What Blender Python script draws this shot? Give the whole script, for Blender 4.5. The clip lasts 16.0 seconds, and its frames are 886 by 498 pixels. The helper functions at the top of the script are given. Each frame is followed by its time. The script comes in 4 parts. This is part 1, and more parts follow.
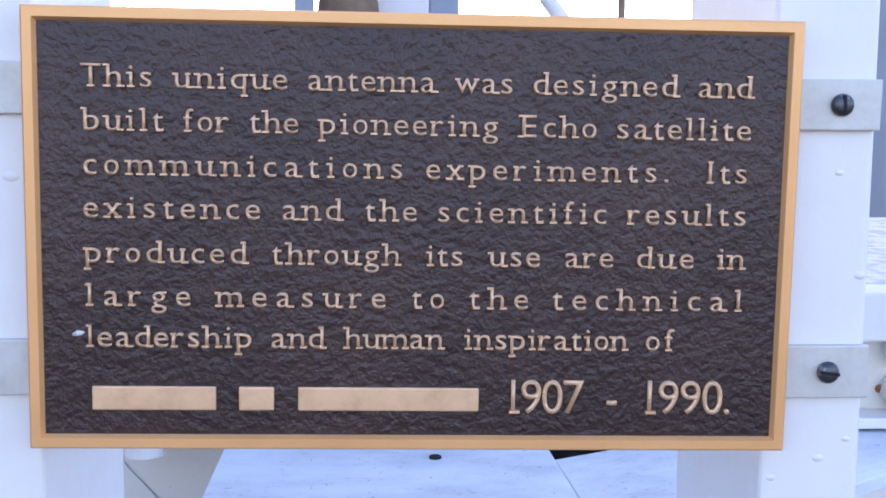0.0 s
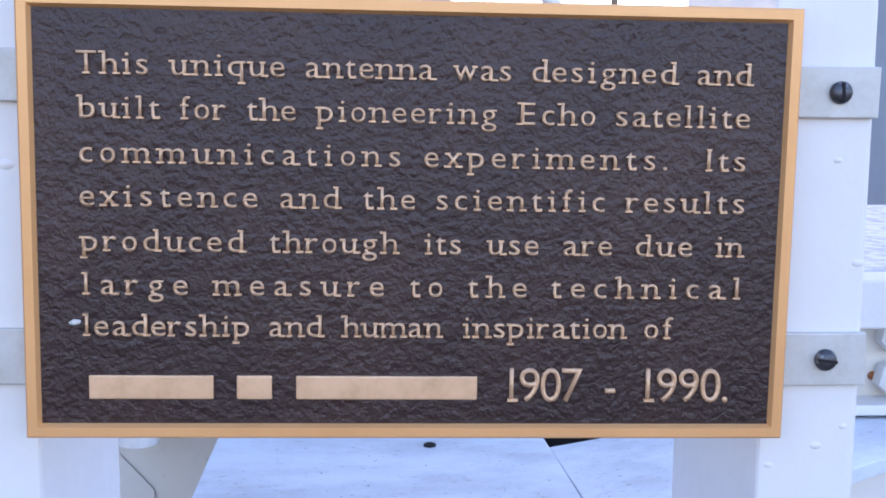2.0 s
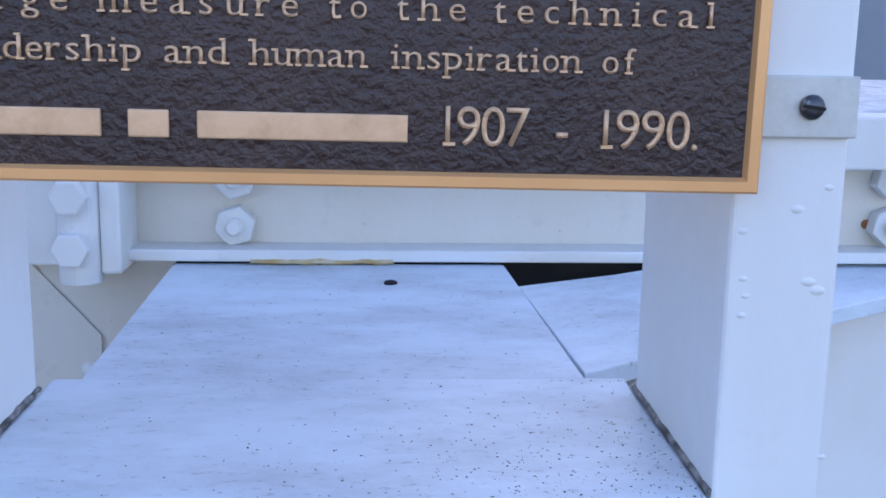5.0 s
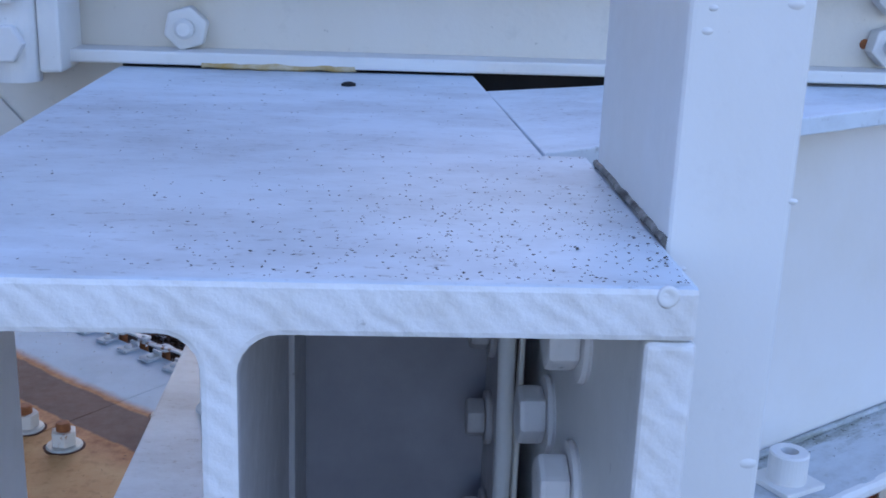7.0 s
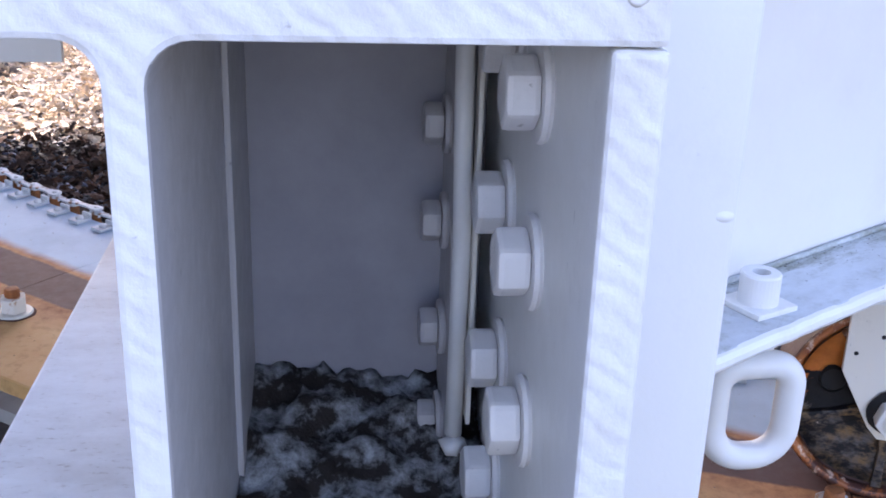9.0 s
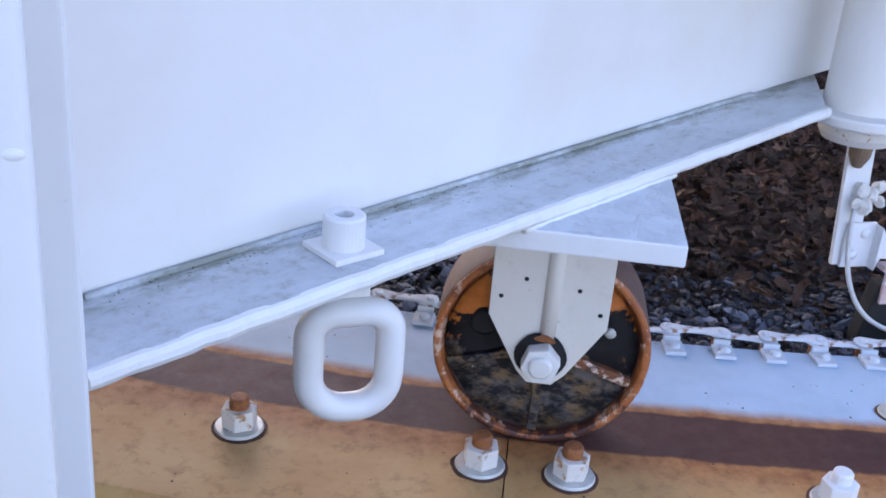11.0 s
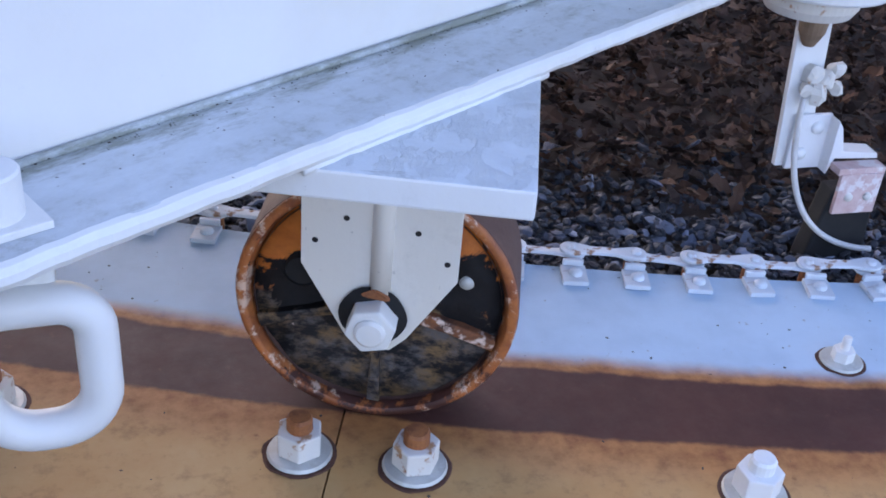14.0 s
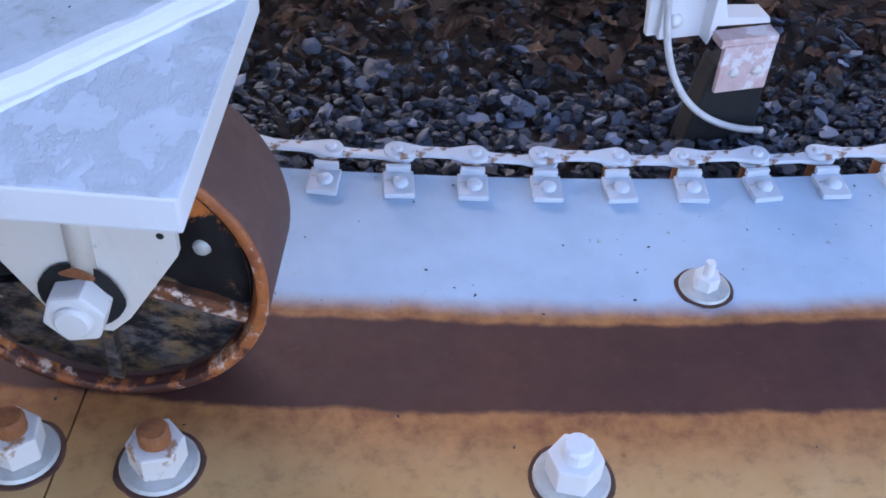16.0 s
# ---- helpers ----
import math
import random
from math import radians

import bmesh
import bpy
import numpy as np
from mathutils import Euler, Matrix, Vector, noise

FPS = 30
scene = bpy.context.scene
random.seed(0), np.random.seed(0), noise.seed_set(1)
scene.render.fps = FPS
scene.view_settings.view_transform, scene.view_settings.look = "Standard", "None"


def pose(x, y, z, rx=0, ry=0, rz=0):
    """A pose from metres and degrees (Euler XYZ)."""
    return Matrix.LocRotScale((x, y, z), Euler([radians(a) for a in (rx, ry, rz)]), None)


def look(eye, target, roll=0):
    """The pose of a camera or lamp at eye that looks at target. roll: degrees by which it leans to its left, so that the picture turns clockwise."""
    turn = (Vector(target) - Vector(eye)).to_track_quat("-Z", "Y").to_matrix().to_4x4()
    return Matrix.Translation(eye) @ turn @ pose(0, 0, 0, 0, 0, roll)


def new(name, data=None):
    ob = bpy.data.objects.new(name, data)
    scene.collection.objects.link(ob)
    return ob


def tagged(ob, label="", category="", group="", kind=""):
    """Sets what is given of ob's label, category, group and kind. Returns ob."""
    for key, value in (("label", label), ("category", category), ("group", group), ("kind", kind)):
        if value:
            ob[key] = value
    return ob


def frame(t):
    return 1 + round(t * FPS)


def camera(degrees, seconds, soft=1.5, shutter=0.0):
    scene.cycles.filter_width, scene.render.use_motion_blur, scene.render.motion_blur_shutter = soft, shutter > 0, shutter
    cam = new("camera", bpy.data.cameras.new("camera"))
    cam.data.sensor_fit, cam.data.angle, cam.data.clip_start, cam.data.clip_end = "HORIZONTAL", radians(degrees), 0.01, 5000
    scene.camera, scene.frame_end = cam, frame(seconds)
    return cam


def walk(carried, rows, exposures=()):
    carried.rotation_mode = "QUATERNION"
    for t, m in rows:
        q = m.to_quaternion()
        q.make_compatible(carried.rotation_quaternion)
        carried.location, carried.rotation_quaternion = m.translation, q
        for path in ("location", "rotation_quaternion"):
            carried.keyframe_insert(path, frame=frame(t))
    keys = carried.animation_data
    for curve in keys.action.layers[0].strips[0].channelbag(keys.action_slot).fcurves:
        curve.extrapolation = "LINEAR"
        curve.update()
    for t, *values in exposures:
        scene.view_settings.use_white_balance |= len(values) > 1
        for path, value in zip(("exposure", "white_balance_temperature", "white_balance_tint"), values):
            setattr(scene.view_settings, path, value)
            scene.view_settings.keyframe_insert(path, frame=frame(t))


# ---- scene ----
cam = camera(43.8, 16.0, soft=1.75)
PATH = [
    (0, (-0.194, -0.5, 0.318), (-0.099, 1.485, 0.091), 0.4),
    (0.5, (-0.194, -0.5, 0.318), (-0.097, 1.485, 0.088), 0.5),
    (1, (-0.196, -0.5, 0.318), (-0.092, 1.484, 0.081), 0.5),
    (1.5, (-0.198, -0.499, 0.319), (-0.087, 1.483, 0.072), 0.4),
    (2, (-0.198, -0.498, 0.318), (-0.085, 1.483, 0.069), 0.4),
    (2.5, (-0.2, -0.494, 0.316), (-0.083, 1.487, 0.07), 0.4),
    (3, (-0.2, -0.484, 0.315), (-0.078, 1.497, 0.069), 0.4),
    (3.5, (-0.199, -0.471, 0.304), (-0.062, 1.506, 0.038), 0.4),
    (4, (-0.194, -0.457, 0.278), (-0.049, 1.514, -0.029), 0.4),
    (4.5, (-0.179, -0.448, 0.245), (-0.051, 1.518, -0.096), 0.8),
    (4.7, (-0.172, -0.444, 0.235), (-0.051, 1.52, -0.125), 0.8),
    (6.8, (-0.125, -0.401, 0.14), (-0.012, 1.521, -0.4), 2.0),
    (7, (-0.124, -0.395, 0.13), (-0.006, 1.521, -0.434), 2.1),
    (7.5, (-0.125, -0.392, 0.104), (0.006, 1.51, -0.501), 2.2),
    (8, (-0.124, -0.389, 0.084), (0.011, 1.493, -0.579), 2.5),
    (8.5, (-0.126, -0.384, 0.065), (0.017, 1.484, -0.634), 2.2),
    (9, (-0.111, -0.367, 0.049), (0.068, 1.486, -0.68), 1.9),
    (9.5, (-0.069, -0.375, 0.043), (0.166, 1.471, -0.691), 1.8),
    (10, (-0.006, -0.366, 0.044), (0.309, 1.456, -0.719), 3.5),
    (12.3, (0.222, -0.253, 0.02), (0.772, 1.451, -0.871), 4.4),
    (12.5, (0.239, -0.234, 0.018), (0.779, 1.464, -0.891), 4.3),
    (13, (0.274, -0.193, 0.011), (0.779, 1.494, -0.938), 4.0),
    (13.5, (0.301, -0.148, 0.001), (0.78, 1.52, -0.993), 4.0),
    (14, (0.317, -0.085, -0.014), (0.797, 1.543, -1.072), 5.0),
    (14.5, (0.338, -0.018, -0.02), (0.803, 1.553, -1.167), 5.7),
    (15, (0.365, 0.041, -0.032), (0.82, 1.55, -1.263), 6.1),
    (15.5, (0.425, 0.08, -0.037), (0.885, 1.519, -1.347), 6.5),
    (16, (0.533, 0.087, -0.021), (0.993, 1.481, -1.379), 4.1),
]
EXPOSURES = [
    (0.0, 2.28, 6300, 26), (3.0, 2.23, 6300, 25), (4.5, 1.98, 6050, 22), (7.0, 1.64, 5650, 21), (8.0, 1.98, 5950, 25),
    (9.0, 2.38, 6500, 29), (9.5, 2.38, 6550, 28), (10.0, 2.23, 6400, 27), (12.5, 2.23, 6400, 25), (14.5, 2.13, 6250, 25), (16.0, 2.23, 6200, 25),
]
walk(cam, [(t, look(eye, target, roll)) for t, eye, target, roll in PATH], EXPOSURES)

# ---------------------------------------------------------------- light
SUN_AZ = 12.0       # degrees from +y towards -x
SUN_EL = 40.0
world = bpy.data.worlds.new("world")
scene.world = world
world.use_nodes = True
wn = world.node_tree
sky = wn.nodes.new("ShaderNodeTexSky")
sky.sky_type = "NISHITA"
sky.sun_disc = False
sky.sun_elevation = radians(SUN_EL)
sky.sun_rotation = radians(-SUN_AZ)
sky.air_density, sky.dust_density, sky.ozone_density = 1.0, 1.6, 1.0
wn.nodes["Background"].inputs["Strength"].default_value = 0.15
wn.links.new(sky.outputs["Color"], wn.nodes["Background"].inputs["Color"])
sun = new("sun", bpy.data.lights.new("sun", "SUN"))
sun.data.energy, sun.data.angle, sun.data.color = 5.0, radians(0.53), (1.0, 0.93, 0.82)
sx, sy = -math.sin(radians(SUN_AZ)), math.cos(radians(SUN_AZ))
sun.matrix_world = look((sx * 8, sy * 8, 8 * math.tan(radians(SUN_EL))), (0, 0, 0))

# ---------------------------------------------------------------- materials


class Nodes:
    """A small helper round one material's node tree."""

    def __init__(self, name, rough=0.5, metal=0.0, spec=0.5):
        self.mat = bpy.data.materials.new(name)
        self.mat.use_nodes = True
        self.t = self.mat.node_tree
        self.b = self.t.nodes["Principled BSDF"]
        self.b.inputs["Roughness"].default_value = rough
        self.b.inputs["Metallic"].default_value = metal
        self.b.inputs["Specular IOR Level"].default_value = spec
        self.co = self.t.nodes.new("ShaderNodeTexCoord").outputs["Object"]

    def node(self, kind):
        return self.t.nodes.new(kind)

    def link(self, a, b):
        self.t.links.new(a, b)

    def noise(self, scale, detail=6.0, rough=0.6, stretch=None, distortion=0.0):
        n = self.node("ShaderNodeTexNoise")
        n.inputs["Scale"].default_value = scale
        n.inputs["Detail"].default_value = detail
        n.inputs["Roughness"].default_value = rough
        n.inputs["Distortion"].default_value = distortion
        if stretch:
            m = self.node("ShaderNodeMapping")
            m.inputs["Scale"].default_value = stretch
            self.link(self.co, m.inputs["Vector"])
            self.link(m.outputs["Vector"], n.inputs["Vector"])
        else:
            self.link(self.co, n.inputs["Vector"])
        return n.outputs["Fac"]

    def ramp(self, fac, a, b, ca=(0, 0, 0, 1), cb=(1, 1, 1, 1)):
        r = self.node("ShaderNodeValToRGB")
        e = r.color_ramp.elements
        e[0].position, e[0].color, e[1].position, e[1].color = a, ca, b, cb
        self.link(fac, r.inputs["Fac"])
        return r.outputs["Color"]

    def mix(self, fac, a, b, how="MIX"):
        n = self.node("ShaderNodeMix")
        n.data_type, n.blend_type = "RGBA", how
        for socket, value in ((n.inputs[0], fac), (n.inputs[6], a), (n.inputs[7], b)):
            if isinstance(value, (int, float)):
                socket.default_value = value
            elif isinstance(value, tuple):
                socket.default_value = (*value[:3], 1)
            else:
                self.link(value, socket)
        return n.outputs[2]

    def math(self, op, a, b=0.0, c=0.0):
        n = self.node("ShaderNodeMath")
        n.operation = op
        for socket, value in zip(n.inputs, (a, b, c)):
            if isinstance(value, (int, float)):
                socket.default_value = value
            else:
                self.link(value, socket)
        return n.outputs[0]

    def colour(self, c):
        if isinstance(c, tuple):
            self.b.inputs["Base Color"].default_value = (*c[:3], 1)
        else:
            self.link(c, self.b.inputs["Base Color"])

    def roughness(self, r):
        self.link(r, self.b.inputs["Roughness"])

    def bump(self, height, strength=0.4, distance=0.002):
        n = self.node("ShaderNodeBump")
        n.inputs["Strength"].default_value = strength
        n.inputs["Distance"].default_value = distance
        self.link(height, n.inputs["Height"])
        if self.b.inputs["Normal"].is_linked:
            self.link(self.b.inputs["Normal"].links[0].from_socket, n.inputs["Normal"])
        self.link(n.outputs["Normal"], self.b.inputs["Normal"])


def white_paint(name, base=(0.74, 0.74, 0.73), stain=0.25, lump=0.35, streak=None, rough=0.42, grime=(0.33, 0.31, 0.27)):
    """Thick brushed white paint on steel, with faint yellowing, dirt and lumps."""
    n = Nodes(name, rough)
    big = n.noise(5.0, 5, 0.6, streak)
    fine = n.noise(60.0, 6, 0.7)
    c = n.mix(n.ramp(big, 0.4, 0.75), base, tuple(v * k for v, k in zip(base, (0.93, 0.90, 0.84))))
    spots = n.ramp(n.noise(140.0, 3, 0.6), 0.70, 0.76)
    c = n.mix(n.math("MULTIPLY", spots, stain), c, (0.16, 0.14, 0.12))
    dirt = n.ramp(n.noise(17.0, 8, 0.75), 0.56, 0.78)
    c = n.mix(n.math("MULTIPLY", dirt, stain), c, grime)
    n.colour(c)
    n.roughness(n.ramp(fine, 0.3, 0.7, (rough - .1,) * 3 + (1,), (rough + .14,) * 3 + (1,)))
    n.bump(n.noise(45.0, 4, 0.5), lump, 0.0025)
    n.bump(n.noise(260.0, 3, 0.6), lump * 0.5, 0.0006)
    return n.mat


PAINT = white_paint("white_paint")
PAINT_POST = white_paint("white_post_paint", lump=0.22, stain=0.12, streak=(1, 1, 0.3))
PAINT_PANEL = white_paint("white_web_paint", (0.76, 0.745, 0.72), stain=0.05, lump=0.12)
PAINT_AGED = white_paint("aged_cream_paint", (0.70, 0.665, 0.60), stain=0.35, streak=(1, 1, 0.25))


def cut_paint():
    """White paint over a flame-cut edge: slanting drag lines."""
    n = Nodes("cut_edge_paint", 0.45)
    m = n.node("ShaderNodeMapping")
    m.inputs["Rotation"].default_value = (0, radians(52), 0)
    n.link(n.co, m.inputs["Vector"])
    w = n.node("ShaderNodeTexWave")
    w.wave_type, w.bands_direction = "BANDS", "X"
    for key, value in (("Scale", 33.0), ("Distortion", 5.0), ("Detail", 3.0), ("Detail Scale", 1.6)):
        w.inputs[key].default_value = value
    n.link(m.outputs["Vector"], w.inputs["Vector"])
    c = n.mix(n.ramp(n.noise(24, 6, 0.7), 0.45, 0.8), (0.76, 0.755, 0.745), (0.64, 0.61, 0.56))
    c = n.mix(n.math("MULTIPLY", n.ramp(n.noise(160, 3), 0.7, 0.76), 0.5), c, (0.2, 0.17, 0.14))
    n.colour(c)
    n.bump(w.outputs["Fac"], 0.22, 0.0018)
    n.bump(n.noise(80, 5, 0.65), 0.45, 0.0024)
    return n.mat


def dirty_deck():
    """White painted plate lying flat, with grey grime and flecks washed together."""
    n = Nodes("grimy_flat_paint", 0.5)
    grime = n.ramp(n.noise(5.0, 8, 0.68, (1, 1.9, 1)), 0.42, 0.68)
    fleck = n.ramp(n.noise(85, 4, 0.7, (1, 2.2, 1)), 0.58, 0.68)
    c = n.mix(n.math("MULTIPLY", grime, 0.62), (0.635, 0.705, 0.76), (0.315, 0.335, 0.35))
    c = n.mix(n.math("MULTIPLY", n.math("MULTIPLY", fleck, grime), 0.8), c, (0.15, 0.14, 0.13))
    c = n.mix(n.math("MULTIPLY", fleck, 0.12), c, (0.2, 0.19, 0.18))
    n.colour(c)
    n.bump(n.noise(70, 5, 0.6), 0.3, 0.0015)
    return n.mat


def peeling_plate():
    """Flat plate whose thick white paint has lifted in ragged curls, with grime in between."""
    n = Nodes("peeling_flat_paint", 0.5)
    lift = n.ramp(n.noise(42, 8, 0.72, (1.0, 0.6, 1)), 0.48, 0.62)
    grime = n.ramp(n.noise(7, 7, 0.7), 0.42, 0.66)
    c = n.mix(n.math("MULTIPLY", grime, 0.6), (0.62, 0.66, 0.69), (0.40, 0.42, 0.43))
    c = n.mix(n.math("MULTIPLY", lift, 0.22), c, (0.72, 0.75, 0.77))
    streak = n.ramp(n.noise(26, 6, 0.7, (0.4, 1.6, 1)), 0.62, 0.70)
    c = n.mix(n.math("MULTIPLY", streak, 0.55), c, (0.16, 0.15, 0.14))
    n.colour(c)
    n.bump(lift, 0.6, 0.003)
    n.bump(n.noise(90, 5, 0.65), 0.35, 0.0015)
    return n.mat


def mossy_flange():
    """Flat flange with grey-green grime."""
    n = Nodes("mossy_flange_paint", 0.55)
    sep = n.node("ShaderNodeSeparateXYZ")
    n.link(n.co, sep.inputs[0])
    # dirt washes back against the web and lies there in smears
    back = n.math("MULTIPLY", n.math("ADD", sep.outputs[1], -0.252), 5.0)
    a = n.ramp(n.noise(9, 8, 0.72, (0.5, 1.2, 1)), 0.40, 0.66)
    f = n.ramp(n.noise(70, 5, 0.75), 0.5, 0.68)
    smear = n.ramp(n.math("ADD", n.noise(34, 7, 0.75, (0.35, 1.3, 1)), back), 0.54, 0.72)
    c = n.mix(n.math("MULTIPLY", a, 0.65), (0.58, 0.62, 0.65), (0.36, 0.38, 0.38))
    c = n.mix(n.math("MULTIPLY", n.math("MULTIPLY", f, a), 0.6), c, (0.20, 0.20, 0.14))
    c = n.mix(n.math("MULTIPLY", smear, 0.8), c, (0.17, 0.18, 0.13))
    n.colour(c)
    n.bump(n.noise(60, 6, 0.7), 0.4, 0.002)
    return n.mat


def bronze():
    n = Nodes("bronze_satin_border", 0.4, 0.35)
    m = n.noise(10, 5, 0.6, (1, 1, 1))
    line = n.noise(240, 2, 0.5, (0.05, 1, 1))
    c = n.mix(n.ramp(m, 0.35, 0.7), (0.78, 0.41, 0.165), (0.70, 0.355, 0.135))
    c = n.mix(n.math("MULTIPLY", n.ramp(n.noise(35, 6, 0.7), 0.66, 0.74), 0.6), c, (0.18, 0.10, 0.06))
    n.colour(c)
    n.bump(line, 0.06, 0.0004)
    return n.mat


def letter_bronze():
    n = Nodes("bronze_letter_face", 0.42, 0.3)
    n.colour(n.mix(n.ramp(n.noise(60, 5, 0.7), 0.4, 0.7), (0.74, 0.465, 0.27), (0.58, 0.35, 0.19)))
    n.bump(n.noise(400, 3), 0.1, 0.0003)
    return n.mat


def leatherette():
    """Dark brown oxidised field of a cast plaque, pebbled like leather."""
    n = Nodes("dark_pebbled_field", 0.3, 0.25)
    v = n.noise(230, 3, 0.5, None, 0.15)
    w = n.noise(520, 3, 0.6)
    c = n.mix(n.ramp(n.noise(14, 5, 0.6), 0.4, 0.7), (0.031, 0.0175, 0.0175), (0.047, 0.0255, 0.0225))
    c = n.mix(n.math("MULTIPLY", n.ramp(n.noise(300, 2), 0.77, 0.80), 0.5), c, (0.35, 0.3, 0.27))
    n.colour(c)
    n.bump(v, 0.62, 0.0017)
    n.bump(w, 0.5, 0.0008)
    return n.mat


def dark_screw():
    n = Nodes("blackened_screw", 0.35, 0.7)
    n.colour(n.mix(n.ramp(n.noise(180, 4), 0.55, 0.72), (0.07, 0.075, 0.085), (0.3, 0.3, 0.31)))
    n.bump(n.noise(300, 3), 0.3, 0.0006)
    return n.mat


def galvanised():
    n = Nodes("dull_zinc_strap", 0.48, 0.25)
    c = n.mix(n.ramp(n.noise(40, 6, 0.7), 0.4, 0.68), (0.55, 0.55, 0.52), (0.44, 0.43, 0.38))
    c = n.mix(n.math("MULTIPLY", n.ramp(n.noise(22, 5, 0.6), 0.62, 0.72), 0.6), c, (0.72, 0.72, 0.72))
    n.colour(c)
    n.bump(n.noise(90, 4), 0.2, 0.001)
    return n.mat


RING_C = (1.60, 3.94)
RING_R = 3.50
TRACK_Z = -0.643


def track_steel():
    """Ring plate: stained cream paint outside, bare rust where the wheels run, pale paint inside."""
    n = Nodes("track_plate", 0.65, 0.0, 0.4)
    sep = n.node("ShaderNodeSeparateXYZ")
    n.link(n.co, sep.inputs[0])
    r = n.math("SQRT", n.math("ADD", n.math("MULTIPLY", sep.outputs[0], sep.outputs[0]), n.math("MULTIPLY", sep.outputs[1], sep.outputs[1])))
    r = n.math("SUBTRACT", r, RING_R)
    wob = n.math("MULTIPLY", n.math("SUBTRACT", n.noise(14, 6, 0.65), 0.5), 0.022)
    rw = n.math("ADD", r, wob)

    def step(a, b):
        m = n.node("ShaderNodeMapRange")
        m.interpolation_type = "SMOOTHSTEP"
        m.inputs[1].default_value, m.inputs[2].default_value = a, b
        n.link(rw, m.inputs[0])
        return m.outputs[0]
    big = n.noise(5, 7, 0.65)
    fine = n.noise(45, 7, 0.7)
    cream = n.mix(n.ramp(big, 0.35, 0.68), (0.56, 0.35, 0.15), (0.45, 0.22, 0.065))
    cream = n.mix(n.math("MULTIPLY", n.ramp(fine, 0.52, 0.72), 0.5), cream, (0.17, 0.08, 0.035))
    cream = n.mix(n.ramp(n.noise(30, 3, 0.5), 0.74, 0.78), cream, (0.10, 0.045, 0.028))
    rust = n.mix(n.ramp(n.noise(9, 6, 0.6), 0.35, 0.7), (0.058, 0.0175, 0.012), (0.088, 0.028, 0.018))
    rust = n.mix(n.math("MULTIPLY", n.ramp(n.noise(55, 5, 0.7), 0.62, 0.72), 0.45), rust, (0.14, 0.055, 0.033))
    halo = n.mix(n.ramp(fine, 0.4, 0.65), (0.42, 0.175, 0.05), (0.25, 0.09, 0.03))
    pale = n.mix(n.ramp(n.noise(11, 6, 0.65), 0.4, 0.72), (0.44, 0.57, 0.69), (0.37, 0.48, 0.59))
    pale = n.mix(n.math("MULTIPLY", n.ramp(n.noise(75, 4, 0.6), 0.66, 0.72), 0.6), pale, (0.22, 0.17, 0.13))
    c = n.mix(step(-0.122, -0.095), pale, halo)
    c = n.mix(step(-0.094, -0.087), c, rust)
    c = n.mix(step(-0.004, 0.003), c, halo)
    c = n.mix(step(0.004, 0.075), c, cream)
    n.colour(c)
    n.roughness(n.ramp(fine, 0.3, 0.7, (0.55,) * 3 + (1,), (0.8,) * 3 + (1,)))
    n.bump(fine, 0.25, 0.0015)
    n.bump(n.noise(220, 3), 0.2, 0.0006)
    return n.mat


def rust(name, a, b, paint=None, amount=0.5):
    n = Nodes(name, 0.72)
    c = n.mix(n.ramp(n.noise(60, 7, 0.7), 0.35, 0.7), a, b)
    if paint:
        c = n.mix(n.ramp(n.noise(48, 5, 0.6), amount, amount + 0.06), c, paint)
    n.colour(c)
    n.bump(n.noise(160, 5, 0.7), 0.5, 0.0012)
    return n.mat


def wheel_paint():
    """Orange primer on cast iron, largely hidden by black grease."""
    n = Nodes("orange_greasy_wheel", 0.45, 0.0, 0.25)
    orange = n.mix(n.ramp(n.noise(30, 6, 0.7), 0.35, 0.7), (0.66, 0.20, 0.035), (0.40, 0.10, 0.022))
    low = n.node("ShaderNodeSeparateXYZ")
    n.link(n.co, low.inputs[0])
    up = n.math("ADD", low.outputs[2], 0.5275)
    # dried mud and grease have settled in the lower half
    mud = n.mix(n.ramp(n.noise(38, 5, 0.6), 0.4, 0.6), (0.17, 0.105, 0.05), (0.10, 0.09, 0.088))
    mud = n.mix(n.ramp(n.noise(48, 6, 0.7, (1, 1, 1.8)), 0.42, 0.58), mud, (0.012, 0.012, 0.014))
    c = n.mix(n.ramp(n.math("ADD", up, n.math("MULTIPLY", n.noise(20, 4), 0.03)), 0.008, 0.02), mud, orange)
    # a black band of grease flung out from the axle
    black = n.math("SUBTRACT", n.noise(19, 6, 0.65, None, 0.6), n.math("MULTIPLY", n.math("ABSOLUTE", n.math("ADD", up, -0.008)), 6.0))
    c = n.mix(n.ramp(black, 0.33, 0.36), c, (0.009, 0.008, 0.009))
    c = n.mix(n.ramp(n.noise(47, 4, 0.6), 0.71, 0.73), c, (0.62, 0.50, 0.42))
    n.colour(c)
    n.roughness(n.ramp(n.noise(50, 4), 0.3, 0.7, (0.4,) * 3 + (1,), (0.75,) * 3 + (1,)))
    n.bump(n.noise(80, 5, 0.7), 0.5, 0.002)
    return n.mat


